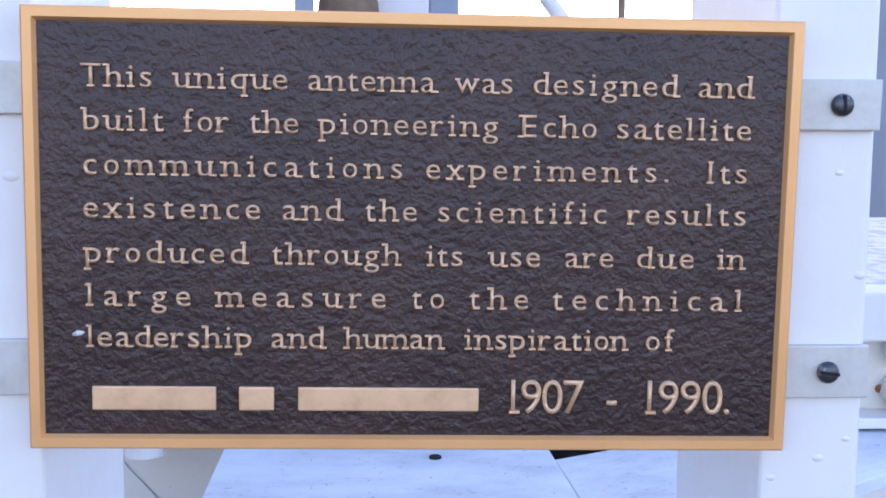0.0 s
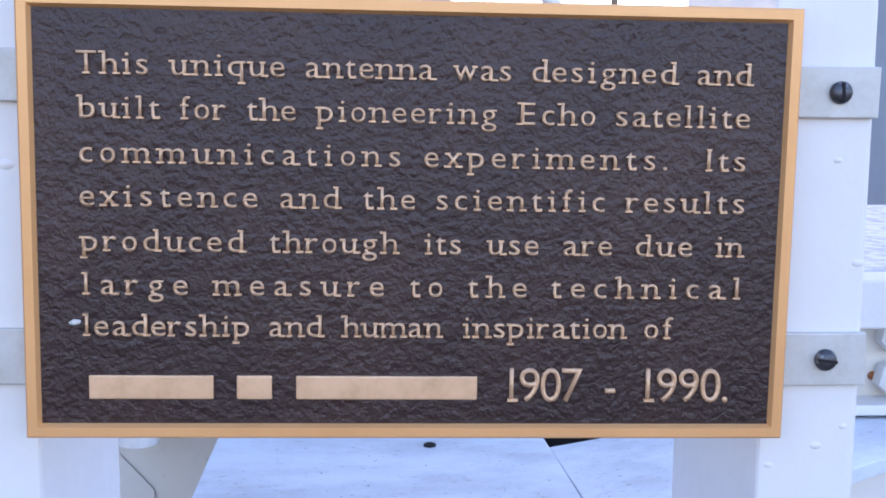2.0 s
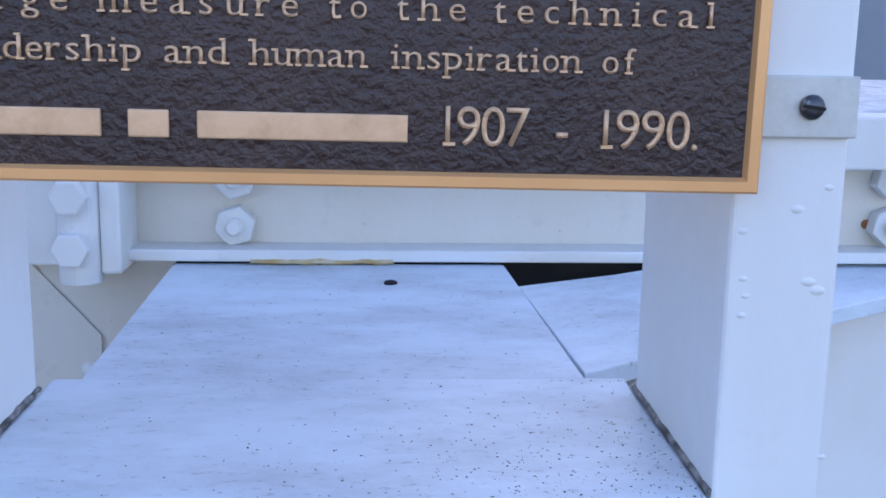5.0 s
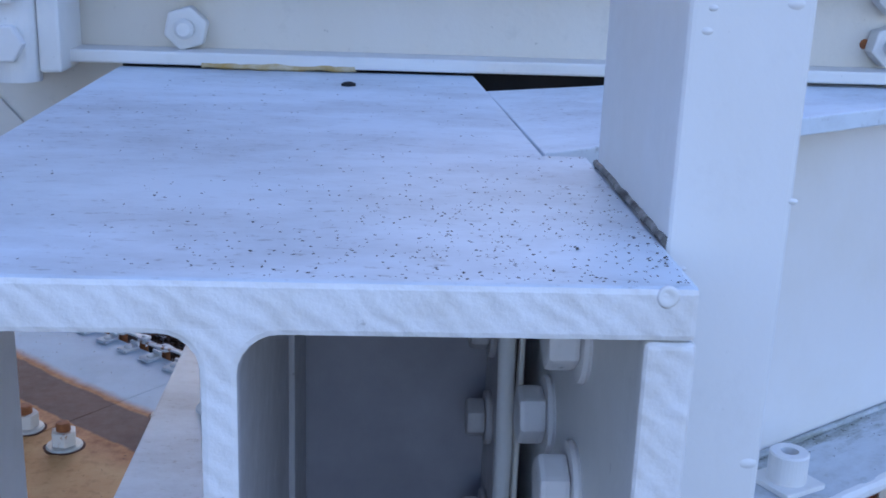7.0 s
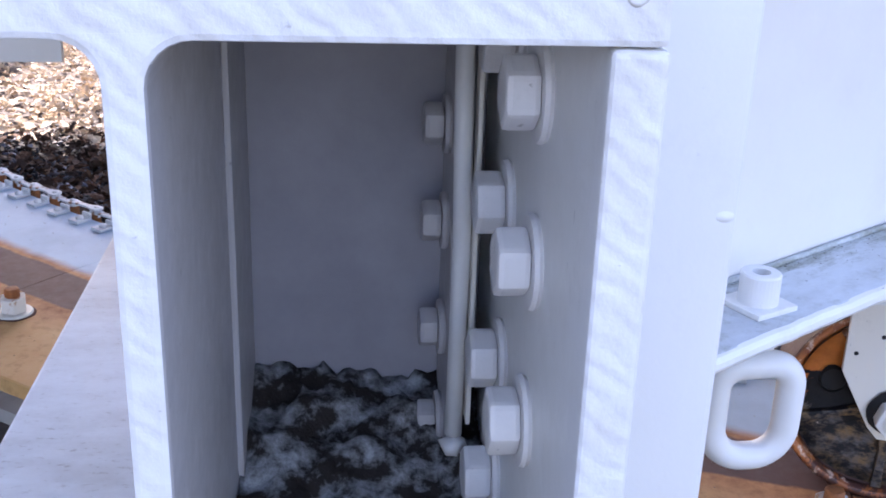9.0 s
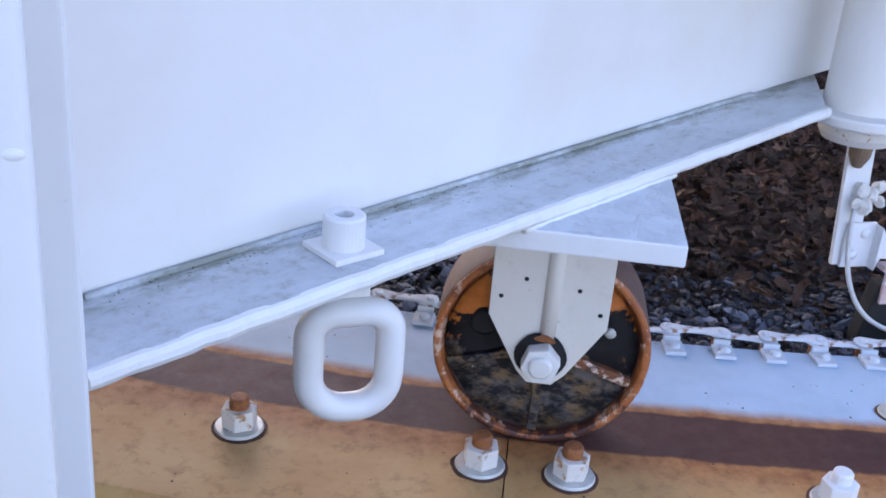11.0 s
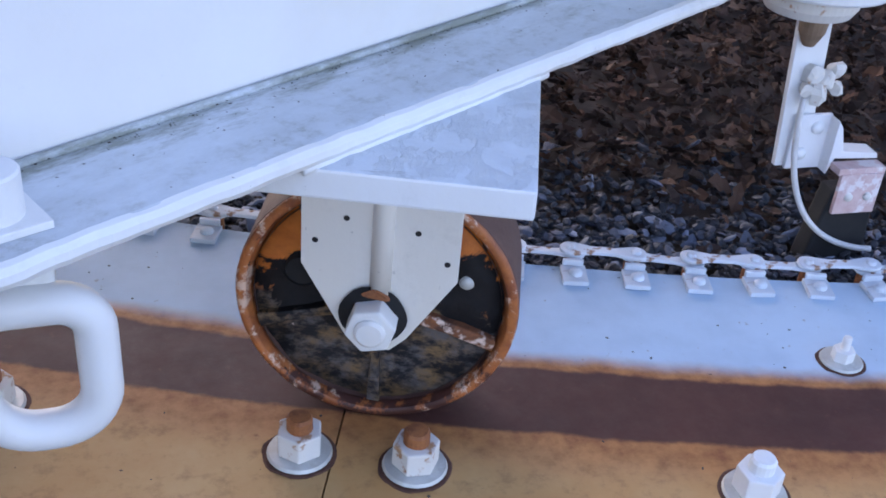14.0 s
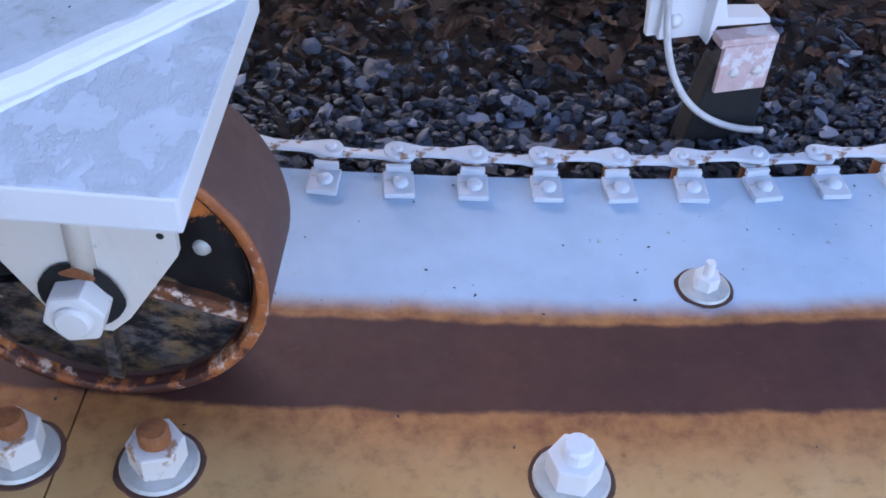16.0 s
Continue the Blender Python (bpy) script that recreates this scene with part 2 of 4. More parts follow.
def rim_paint():
    n = Nodes("orange_rim", 0.5)
    c = n.mix(n.ramp(n.noise(35, 6, 0.7), 0.4, 0.66), (0.46, 0.145, 0.036), (0.22, 0.06, 0.024))
    c = n.mix(n.ramp(n.noise(46, 6, 0.75), 0.53, 0.59), c, (0.66, 0.46, 0.34))
    c = n.mix(n.ramp(n.noise(95, 4, 0.7), 0.64, 0.68), c, (0.05, 0.025, 0.02))
    low = n.node("ShaderNodeSeparateXYZ")
    n.link(n.co, low.inputs[0])
    run = n.math("MULTIPLY_ADD", low.outputs[2], -2.2, -2.2 * 0.602)
    c = n.mix(n.ramp(n.math("ADD", n.noise(40, 6, 0.7), run), 0.50, 0.56), c, (0.075, 0.026, 0.018))
    n.colour(c)
    n.bump(n.noise(120, 5, 0.7), 0.5, 0.0015)
    return n.mat


def plain(name, a, b, scale=30, rough=0.7, lump=0.3, lo=0.35, hi=0.7):
    n = Nodes(name, rough)
    n.colour(n.mix(n.ramp(n.noise(scale, 6, 0.65), lo, hi), a, b))
    n.bump(n.noise(scale * 3, 5, 0.65), lump, 0.002)
    return n.mat


def leaf_mat(name, k):
    n = Nodes(name, 0.85, 0.0, 0.2)
    g = n.node("ShaderNodeNewGeometry").outputs["Random Per Island"]
    r = n.node("ShaderNodeValToRGB")
    e = r.color_ramp.elements
    e[0].color, e[1].color = (0.024 * k, 0.016 * k, 0.014 * k, 1), (0.15 * k, 0.095 * k, 0.062 * k, 1)
    m = e.new(0.6)
    m.color = (0.060 * k, 0.036 * k, 0.026 * k, 1)
    m = e.new(0.9)
    m.color = (0.095 * k, 0.048 * k, 0.030 * k, 1)
    n.link(g, r.inputs["Fac"])
    n.colour(n.mix(n.math("MULTIPLY", n.noise(90, 4, 0.6), 0.5), r.outputs["Color"], (0.05 * k, 0.032 * k, 0.025 * k)))
    return n.mat


def stone_mat(name, k):
    n = Nodes(name, 0.65)
    g = n.node("ShaderNodeNewGeometry").outputs["Random Per Island"]
    r = n.node("ShaderNodeValToRGB")
    e = r.color_ramp.elements
    e[0].color, e[1].color = tuple(v * k for v in (0.008, 0.010, 0.016)) + (1,), tuple(v * k for v in (0.07, 0.08, 0.105)) + (1,)
    e.new(0.7).color = tuple(v * k for v in (0.024, 0.030, 0.044)) + (1,)
    n.link(g, r.inputs["Fac"])
    n.colour(n.mix(n.math("MULTIPLY", n.noise(120, 5, 0.7), 0.4), r.outputs["Color"], (0.05 * k, 0.052 * k, 0.06 * k)))
    n.bump(n.noise(150, 4, 0.7), 0.4, 0.002)
    return n.mat


CUT = cut_paint()
DECK = dirty_deck()
MOSSY = mossy_flange()
PEELING = peeling_plate()
BRONZE = bronze()
LETTER = letter_bronze()
FIELD = leatherette()
SCREW = dark_screw()
ZINC = galvanised()
TRACK = track_steel()
NUT_WHITE = rust("flaking_white_nut", (0.34, 0.15, 0.06), (0.48, 0.33, 0.20), (0.64, 0.605, 0.55), 0.345)
NUT_CLEAN = white_paint("painted_nut", (0.72, 0.715, 0.70), stain=0.4)
STUD_RUST = rust("rusty_stud", (0.15, 0.045, 0.015), (0.38, 0.135, 0.038))
WHEEL = wheel_paint()
RIM = rim_paint()
SPOKE_WORN = rust("worn_spoke", (0.05, 0.02, 0.012), (0.30, 0.10, 0.03), (0.66, 0.50, 0.40), 0.5)
TREAD = rust("worn_rusty_tread", (0.10, 0.050, 0.038), (0.135, 0.070, 0.052))
GROUND = plain("dark_soil", (0.030, 0.023, 0.020), (0.075, 0.055, 0.043), 26, 0.85, 0.8)
LEAF = leaf_mat("dead_leaves", 1.15)
# lit copy of the leaves: sunlight is put into this pale tan
LEAF_SUNLIT = plain("sunlit_leaf_tan", (0.74, 0.64, 0.50), (0.42, 0.31, 0.20), 16, 0.8, 0.2)
STONE = stone_mat("dark_gravel", 1.0)
STONE_PALE = stone_mat("pale_stone_chips", 4.4)
SOIL = plain("damp_dirt", (0.022, 0.016, 0.013), (0.42, 0.44, 0.45), 38, 0.85, 1.0, 0.46, 0.66)
# rubber black, also used to paint shade in the gap, holes and slots
BLACK = plain("black_rubber_and_shade", (0.006, 0.006, 0.007), (0.012, 0.011, 0.011), 40, 0.85, 0.2)
PINK = rust("red_oxide_primer", (0.52, 0.34, 0.31), (0.62, 0.47, 0.45), (0.68, 0.61, 0.60), 0.52)
WIRE = plain("pale_cable", (0.62, 0.60, 0.58), (0.5, 0.48, 0.46), 60, 0.45, 0.1)
CHAIN = rust("painted_rusty_chain", (0.24, 0.12, 0.06), (0.34, 0.20, 0.12), (0.58, 0.61, 0.65), 0.37)
LUG_PAINT = rust("painted_lug", (0.20, 0.10, 0.06), (0.34, 0.22, 0.14), (0.56, 0.60, 0.64), 0.33)
GREY_BLUE = plain("grey_shed_wall", (0.26, 0.29, 0.33), (0.22, 0.245, 0.28), 4, 0.7, 0.1)
GRIT = plain("gritty_pale_deck", (0.66, 0.67, 0.68), (0.30, 0.31, 0.32), 42, 0.8, 0.9, 0.42, 0.70)
BROWN = rust("brown_housing", (0.16, 0.10, 0.06), (0.24, 0.16, 0.10))
DARK_RUST = plain("dark_rust_stain", (0.07, 0.028, 0.018), (0.13, 0.055, 0.03), 60, 0.85, 0.3)
WELD = plain("dirty_weld", (0.06, 0.055, 0.05), (0.30, 0.29, 0.27), 60, 0.8, 0.5, 0.4, 0.62)
# streaks are dirt; the grey base holds the shade inside the box
INNER_SHADE_STREAK = white_paint("streaked_shade_grey_paint", (0.44, 0.43, 0.44), stain=0.55, lump=0.4, streak=(1, 1, 0.12))
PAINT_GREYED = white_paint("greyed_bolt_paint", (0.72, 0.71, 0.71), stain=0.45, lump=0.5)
# back wall grey: the box's inner shade is put into the colour
INNER_SHADE = plain("shade_grey_inner_paint", (0.35, 0.34, 0.37), (0.26, 0.25, 0.28), 9, 0.6, 0.3)
FLECK = plain("dark_flecks", (0.03, 0.026, 0.022), (0.09, 0.075, 0.06), 60, 0.8, 0.1)

# ---------------------------------------------------------------- mesh helpers


def part(name, bm, material, parent=None, label="", smooth=False):
    """One mesh object out of a bmesh, under a thing or a part."""
    me = bpy.data.meshes.new(name)
    bmesh.ops.recalc_face_normals(bm, faces=bm.faces)
    bm.to_mesh(me)
    bm.free()
    if smooth:
        for p in me.polygons:
            p.use_smooth = True
    return mesh_part(name, me, material, parent, label)


def mesh_part(name, me, material=None, parent=None, label=""):
    ob = new(name, me)
    if material:
        me.materials.append(material)
    if parent:
        ob.parent = parent
    if label:
        ob["label"] = label
    return ob


def thing(name, label, category, m=None, group="", kind=""):
    ob = new(name)
    ob.empty_display_size = 0.05
    if m is not None:
        ob.matrix_world = m
    return tagged(ob, label, category, group, kind)


def bevel(bm, width, segments=2, sharp=30):
    edges = [e for e in bm.edges if len(e.link_faces) == 2 and e.calc_face_angle() > radians(sharp)]
    bmesh.ops.bevel(bm, geom=edges, offset=width, segments=segments, profile=0.6, affect="EDGES", clamp_overlap=True)
    return bm


def box(x0, x1, y0, y1, z0, z1, r=0.002, m=None, seg=2):
    bm = bmesh.new()
    bmesh.ops.create_cube(bm, size=1.0)
    bmesh.ops.transform(bm, matrix=Matrix.LocRotScale(((x0 + x1) / 2, (y0 + y1) / 2, (z0 + z1) / 2), None, (abs(x1 - x0), abs(y1 - y0), abs(z1 - z0))), verts=bm.verts)
    if r:
        bevel(bm, r, seg)
    if m is not None:
        bmesh.ops.transform(bm, matrix=m, verts=bm.verts)
    return bm


def prism(points, lo, hi, axis="z", r=0.002, seg=2):
    """A polygon pushed along an axis: points are (x, y) for z, (x, z) for y."""
    bm = bmesh.new()
    def at(p, h):
        return (p[0], p[1], h) if axis == "z" else (p[0], h, p[1]) if axis == "y" else (h, p[0], p[1])
    f = bm.faces.new([bm.verts.new(at(p, lo)) for p in points])
    ext = bmesh.ops.extrude_face_region(bm, geom=[f])
    shift = Vector(at((0, 0), hi)) - Vector(at((0, 0), lo))
    bmesh.ops.translate(bm, vec=shift, verts=[v for v in ext["geom"] if isinstance(v, bmesh.types.BMVert)])
    bmesh.ops.recalc_face_normals(bm, faces=bm.faces)
    if r:
        bevel(bm, r, seg)
    return bm


def lathe(profile, n=32, m=None):
    """Turned about z from (radius, height) pairs; a radius of 0 closes an end."""
    bm = bmesh.new()
    rings = []
    for r, z in profile:
        if r < 1e-6:
            rings.append([bm.verts.new((0, 0, z))])
        else:
            rings.append([bm.verts.new((r * math.cos(2 * math.pi * i / n), r * math.sin(2 * math.pi * i / n), z)) for i in range(n)])
    for a, b in zip(rings, rings[1:]):
        for i in range(n):
            j = (i + 1) % n
            if len(a) == 1 and len(b) == 1:
                continue
            if len(a) == 1:
                bm.faces.new((a[0], b[j], b[i]))
            elif len(b) == 1:
                bm.faces.new((a[i], a[j], b[0]))
            else:
                bm.faces.new((a[i], a[j], b[j], b[i]))
    if m is not None:
        bmesh.ops.transform(bm, matrix=m, verts=bm.verts)
    return bm


def hexagon(flats, lo, hi, r=0.0015, turn=0.0):
    rad = flats / 2 / math.cos(math.pi / 6)
    return prism([(rad * math.cos(turn + k * math.pi / 3), rad * math.sin(turn + k * math.pi / 3)) for k in range(6)], lo, hi, "z", r)


def tube(path, radius, closed=False, n=12, side=None):
    """A round rod along a list of points."""
    pts = [Vector(p) for p in path]
    bm = bmesh.new()
    rings = []
    count = len(pts)
    for i, p in enumerate(pts):
        a = pts[i - 1] if (i or closed) else p
        b = pts[(i + 1) % count] if (i < count - 1 or closed) else p
        d = (b - a).normalized()
        if side is None:
            side = d.orthogonal().normalized()
        side = (side - d * side.dot(d)).normalized()
        up = d.cross(side)
        rings.append([bm.verts.new(p + radius * (math.cos(2 * math.pi * k / n) * side + math.sin(2 * math.pi * k / n) * up)) for k in range(n)])
    for i in range(count if closed else count - 1):
        a, b = rings[i], rings[(i + 1) % count]
        if closed and i == count - 1:
            best = min(range(n), key=lambda s: (a[0].co - b[s].co).length)
            b = b[best:] + b[:best]
        for k in range(n):
            bm.faces.new((a[k], a[(k + 1) % n], b[(k + 1) % n], b[k]))
    if not closed:
        bm.faces.new(rings[0][::-1])
        bm.faces.new(rings[-1])
    return bm


def rounded(points, r, n=5):
    """A closed outline with rounded corners."""
    out = []
    pts = [Vector(p) for p in points]
    for i, p in enumerate(pts):
        a, b = (pts[i - 1] - p), (pts[(i + 1) % len(pts)] - p)
        s, e = p + a.normalized() * min(r, a.length / 2.02), p + b.normalized() * min(r, b.length / 2.02)
        for k in range(n + 1):
            t = k / n
            out.append(s * (1 - t) ** 2 + p * 2 * t * (1 - t) + e * t ** 2)
    return out


def wavy(bm, amount, scale, seed=0.0):
    for v in bm.verts:
        v.co += amount * Vector(noise.noise_vector(v.co * scale + Vector((seed, seed, seed))))
    return bm

# ---------------------------------------------------------------- ground
def ground_sheet():
    bm = bmesh.new()
    xs = [-60, -20, -8, -4] + [-3 + 0.12 * i for i in range(51)] + [5, 9, 20, 60]
    ys = [-60, -20, -8, -3] + [-1.5 + 0.12 * i for i in range(51)] + [6, 9, 20, 60]
    grid = [[bm.verts.new((x, y, -0.685 + 0.012 * noise.noise(Vector((x * 4, y * 4, 0))))) for x in xs] for y in ys]
    for a, b in zip(grid, grid[1:]):
        for i in range(len(xs) - 1):
            bm.faces.new((a[i], a[i + 1], b[i + 1], b[i]))
    return bm


ground = tagged(part("ground", ground_sheet(), GROUND, smooth=True), "dark bare soil under fallen leaves and gravel", "ground", kind="structure")


def ring_at(offset, s, z=0.0):
    """A place on the ring: offset from the running edge, s metres along it from the wheel, to the right."""
    a = math.atan2(0.609 - RING_C[1], 0.468 - RING_C[0]) + s / RING_R
    r = RING_R + offset
    return Vector((RING_C[0] + r * math.cos(a), RING_C[1] + r * math.sin(a), TRACK_Z + z)), a


def leaves(name, count, area, seed, lo=0.005, hi=0.021):
    """Curled dead leaves strewn over an area given by a test."""
    rnd = random.Random(seed)
    verts, faces = [], []
    made = 0
    while made < count:
        x, y = area(rnd)
        if x is None:
            continue
        size = rnd.uniform(lo, hi)
        m = pose(x, y, -0.672 + rnd.uniform(0, 0.022), rnd.gauss(0, 24), rnd.gauss(0, 24), rnd.uniform(0, 360))
        curl = rnd.uniform(0.05, 0.55) * size
        w = rnd.uniform(0.35, 0.85) * size
        fold = rnd.uniform(-0.25, 0.25) * size
        k = len(verts)
        # a midrib of four points and a lobed edge on either side
        rib = [(-size, 0, 0), (-0.35 * size, 0, fold), (0.3 * size, 0, fold * 0.6), (size, 0, curl * 0.5)]
        edge = [(u * size, side * w * q * rnd.uniform(0.7, 1.25), curl * rnd.uniform(0.3, 1.1)) for side in (-1, 1) for u, q in ((-0.65, 0.55), (-0.25, 1.0), (0.05, 0.55), (0.4, 0.85), (0.75, 0.35))]
        verts += [m @ Vector(p) for p in rib + edge]
        for o, flip in ((4, False), (9, True)):
            for f in ((0, o, 1), (o, o + 1, 1), (1, o + 1, o + 2), (1, o + 2, 2), (2, o + 2, o + 3), (2, o + 3, 3), (o + 3, o + 4, 3)):
                faces.append(tuple(k + i for i in (f[::-1] if flip else f)))
        made += 1
    me = bpy.data.meshes.new(name)
    me.from_pydata([tuple(v) for v in verts], [], faces)
    return mesh_part(name, me, LEAF)


def inside_ring(rnd, x0, x1, y0, y1, lim=-0.285):
    x, y = rnd.uniform(x0, x1) + rnd.gauss(0, 0.09), rnd.uniform(y0, y1) + rnd.gauss(0, 0.05)
    d = math.hypot(x - RING_C[0], y - RING_C[1]) - RING_R
    return (x, y) if d < lim else (None, None)


def leaf_area(rnd):
    return inside_ring(rnd, 0.25, 2.7, 0.8, 2.8, -0.40 - 0.20 * rnd.random() + (0.09 if rnd.random() < 0.12 else 0))


tagged(leaves("leaf_litter", 20000, leaf_area, 3), "thick litter of dry dark brown fallen leaves on soil", "leaves", kind="stuff")
tagged(leaves("leaf_litter", 6000, lambda r: inside_ring(r, -2.2, 0.25, 1.0, 2.15, -0.30), 5), "thick litter of dry dark brown fallen leaves on soil", "leaves", kind="stuff")


# leaves in the sun patch get the colour brightened for sunlight
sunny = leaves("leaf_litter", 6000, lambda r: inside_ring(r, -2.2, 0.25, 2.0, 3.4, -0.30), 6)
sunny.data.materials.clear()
sunny.data.materials.append(LEAF_SUNLIT)
tagged(sunny, "litter of dry leaves and straw, sunlight put into its pale tan", "leaves", kind="stuff")


def stones(count, seed, lo, hi, flat, spread, material):
    rnd = random.Random(seed)
    ico = bmesh.new()
    bmesh.ops.create_icosphere(ico, subdivisions=1, radius=1.0)
    base = [v.co.copy() for v in ico.verts]
    tris = [[v.index for v in f.verts] for f in ico.faces]
    ico.free()
    verts, faces = [], []
    for _ in range(count):
        s = rnd.uniform(-2.2, 1.4)
        off = -0.292 - (abs(rnd.gauss(0, spread)) if rnd.random() < 0.75 else rnd.uniform(0, 0.35))
        p, a = ring_at(off, s)
        r = rnd.uniform(lo, hi)
        m = pose(p.x, p.y, -0.672 + rnd.uniform(0, 0.016), rnd.gauss(0, 22), rnd.gauss(0, 22), rnd.uniform(0, 360)) @ Matrix.Diagonal((r * rnd.uniform(0.9, 1.7), r, r * flat * rnd.uniform(0.6, 1.3), 1))
        k = len(verts)
        verts += [tuple(m @ (v * rnd.uniform(0.75, 1.15))) for v in base]
        faces += [[i + k for i in t] for t in tris]
    me = bpy.data.meshes.new("gravel")
    me.from_pydata(verts, [], faces)
    return mesh_part("gravel", me, material)


tagged(stones(13000, 8, 0.002, 0.0075, 0.6, 0.11, STONE), "fine blue-black crushed gravel along the track", "gravel", kind="stuff")
tagged(stones(1500, 9, 0.004, 0.0125, 0.32, 0.085, STONE_PALE), "pale blue-grey flat stone chips strewn on the gravel", "gravel", kind="stuff")

# ---------------------------------------------------------------- ring track
track = thing("ring_track", "curved steel track plate with rusty wheel path", "track", pose(RING_C[0], RING_C[1], TRACK_Z))
A0 = math.atan2(0.609 - RING_C[1], 0.468 - RING_C[0])
SEG = 1.22
SEAM = -0.022


def ring_plate(s0, s1, name):
    bm = bmesh.new()
    n = 28
    rows = []
    for i in range(n + 1):
        a = A0 + (s0 + 0.0008 + (s1 - s0 - 0.0016) * i / n) / RING_R
        c, s = math.cos(a), math.sin(a)
        rows.append([bm.verts.new((r * c, r * s, z)) for r, z in ((RING_R - 0.272, -0.022), (RING_R - 0.272, -0.002), (RING_R - 0.270, 0.0), (RING_R + 0.188, 0.0), (RING_R + 0.19, -0.002), (RING_R + 0.19, -0.022))])
    for a, b in zip(rows, rows[1:]):
        for k in range(6):
            bm.faces.new((a[k], a[(k + 1) % 6], b[(k + 1) % 6], b[k]))
    bm.faces.new(rows[0])
    bm.faces.new(rows[-1][::-1])
    return part(name, bm, TRACK, track)


for k in range(-9, 9):
    ring_plate(SEAM + k * SEG, SEAM + (k + 1) * SEG, "plate")
foundation = bmesh.new()
rows = []
for i in range(181):
    a = A0 + (-11 + 22 * i / 180) / RING_R
    rows.append([foundation.verts.new((r * math.cos(a), r * math.sin(a), z)) for r, z in ((RING_R - 0.25, -0.09), (RING_R - 0.25, -0.023), (RING_R + 0.22, -0.023), (RING_R + 0.22, -0.09))])
for a, b in zip(rows, rows[1:]):
    for k in range(4):
        foundation.faces.new((a[k], a[(k + 1) % 4], b[(k + 1) % 4], b[k]))
part("foundation", foundation, plain("foundation_concrete", (0.33, 0.31, 0.28), (0.24, 0.22, 0.2), 12, 0.85), track, "rough grey concrete bed")


def anchor_meshes():
    washer = lathe([(0.0, 0.0), (0.0255, 0.0), (0.027, 0.0015), (0.0255, 0.0042), (0.016, 0.0046), (0.0, 0.0046)], 28)
    nut = hexagon(0.034, 0.0046, 0.027, 0.0018)
    stud = lathe([(0.0108, 0.02), (0.0108, 0.037), (0.0092, 0.0395), (0.0, 0.0398)], 18)
    wavy(stud, 0.0008, 120)
    out = []
    for name, bm, mat in (("washer", washer, ZINC), ("nut", nut, NUT_WHITE), ("stud", stud, STUD_RUST)):
        ob = part(name, bm, mat)
        out.append(ob.data)
        bpy.data.objects.remove(ob)
    return out


WASHER, NUT, STUD = anchor_meshes()
stain_ob = part("rust_stain", wavy(lathe([(0.0, -0.0002), (0.0305, -0.0002), (0.0295, 0.0005), (0.0, 0.0006)], 30), 0.0016, 70), DARK_RUST)
STAIN = stain_ob.data
bpy.data.objects.remove(stain_ob)
STUD_PALE = STUD.copy()
STUD_PALE.materials.clear()
STUD_PALE.materials.append(NUT_CLEAN)
NUT_PALE = NUT.copy()
NUT_PALE.materials.clear()
NUT_PALE.materials.append(NUT_CLEAN)


def anchor(off, s, turn, pale=False, small=1.0, tall=1.0):
    p, a = ring_at(off, s)
    p = p - Vector((RING_C[0], RING_C[1], TRACK_Z))
    w = mesh_part("anchor_bolt", WASHER, None, track, "hex nut and stud on a round washer, flaking white paint")
    w.matrix_basis = pose(p.x, p.y, 0.0005, 0, 0, turn) @ Matrix.Diagonal((small, small, small, 1))
    mesh_part("rust_stain", STAIN, None, w, "rust bled onto the plate")
    slim = 0.72 if small < 1 else 1.0
    nut = mesh_part("nut", NUT_PALE if pale else NUT, None, w)
    nut.matrix_basis = Matrix.Diagonal((slim, slim, slim, 1))
    st = mesh_part("stud", STUD_PALE if pale else STUD, None, w, "" if pale else "bare rusty stud end")
    st.matrix_basis = Matrix.Diagonal((slim * slim, slim * slim, tall * slim, 1)) if slim < 1 else Matrix.Diagonal((1, 1, tall, 1))


def along(x, y):
    return (math.atan2(y - RING_C[1], x - RING_C[0]) - A0) * RING_R


pattern = (along(0.409, 0.59), along(0.498, 0.556), along(0.769, 0.489), along(0.158, 0.673))
for k in range(-2, 3):
    for j, s in enumerate(pattern):
        anchor(0.055, s + k * SEG, 20 + 37 * j + 11 * k, pale=(j == 2))
    if k >= 0:
        anchor(-0.13, along(0.94, 0.637) + k * SEG, 15 + 50 * k, pale=True, small=0.78, tall=1.3)

anchor(-0.11, along(-0.50, 1.2), 40, pale=False, small=0.78, tall=1.3)

# drive chain fixed along the inner edge
chain = thing("drive_chain", "painted rusty roller chain bolted along the track's inner edge", "chain")
PITCH = 0.0705


def joined(name, pieces, material):
    """Several bmeshes in one mesh."""
    bm = bmesh.new()
    for piece in pieces:
        bmesh.ops.recalc_face_normals(piece, faces=piece.faces)
        tmp = bpy.data.meshes.new("tmp")
        piece.to_mesh(tmp)
        piece.free()
        bm.from_mesh(tmp)
        bpy.data.meshes.remove(tmp)
    ob = part(name, bm, material)
    me = ob.data
    bpy.data.objects.remove(ob)
    return me


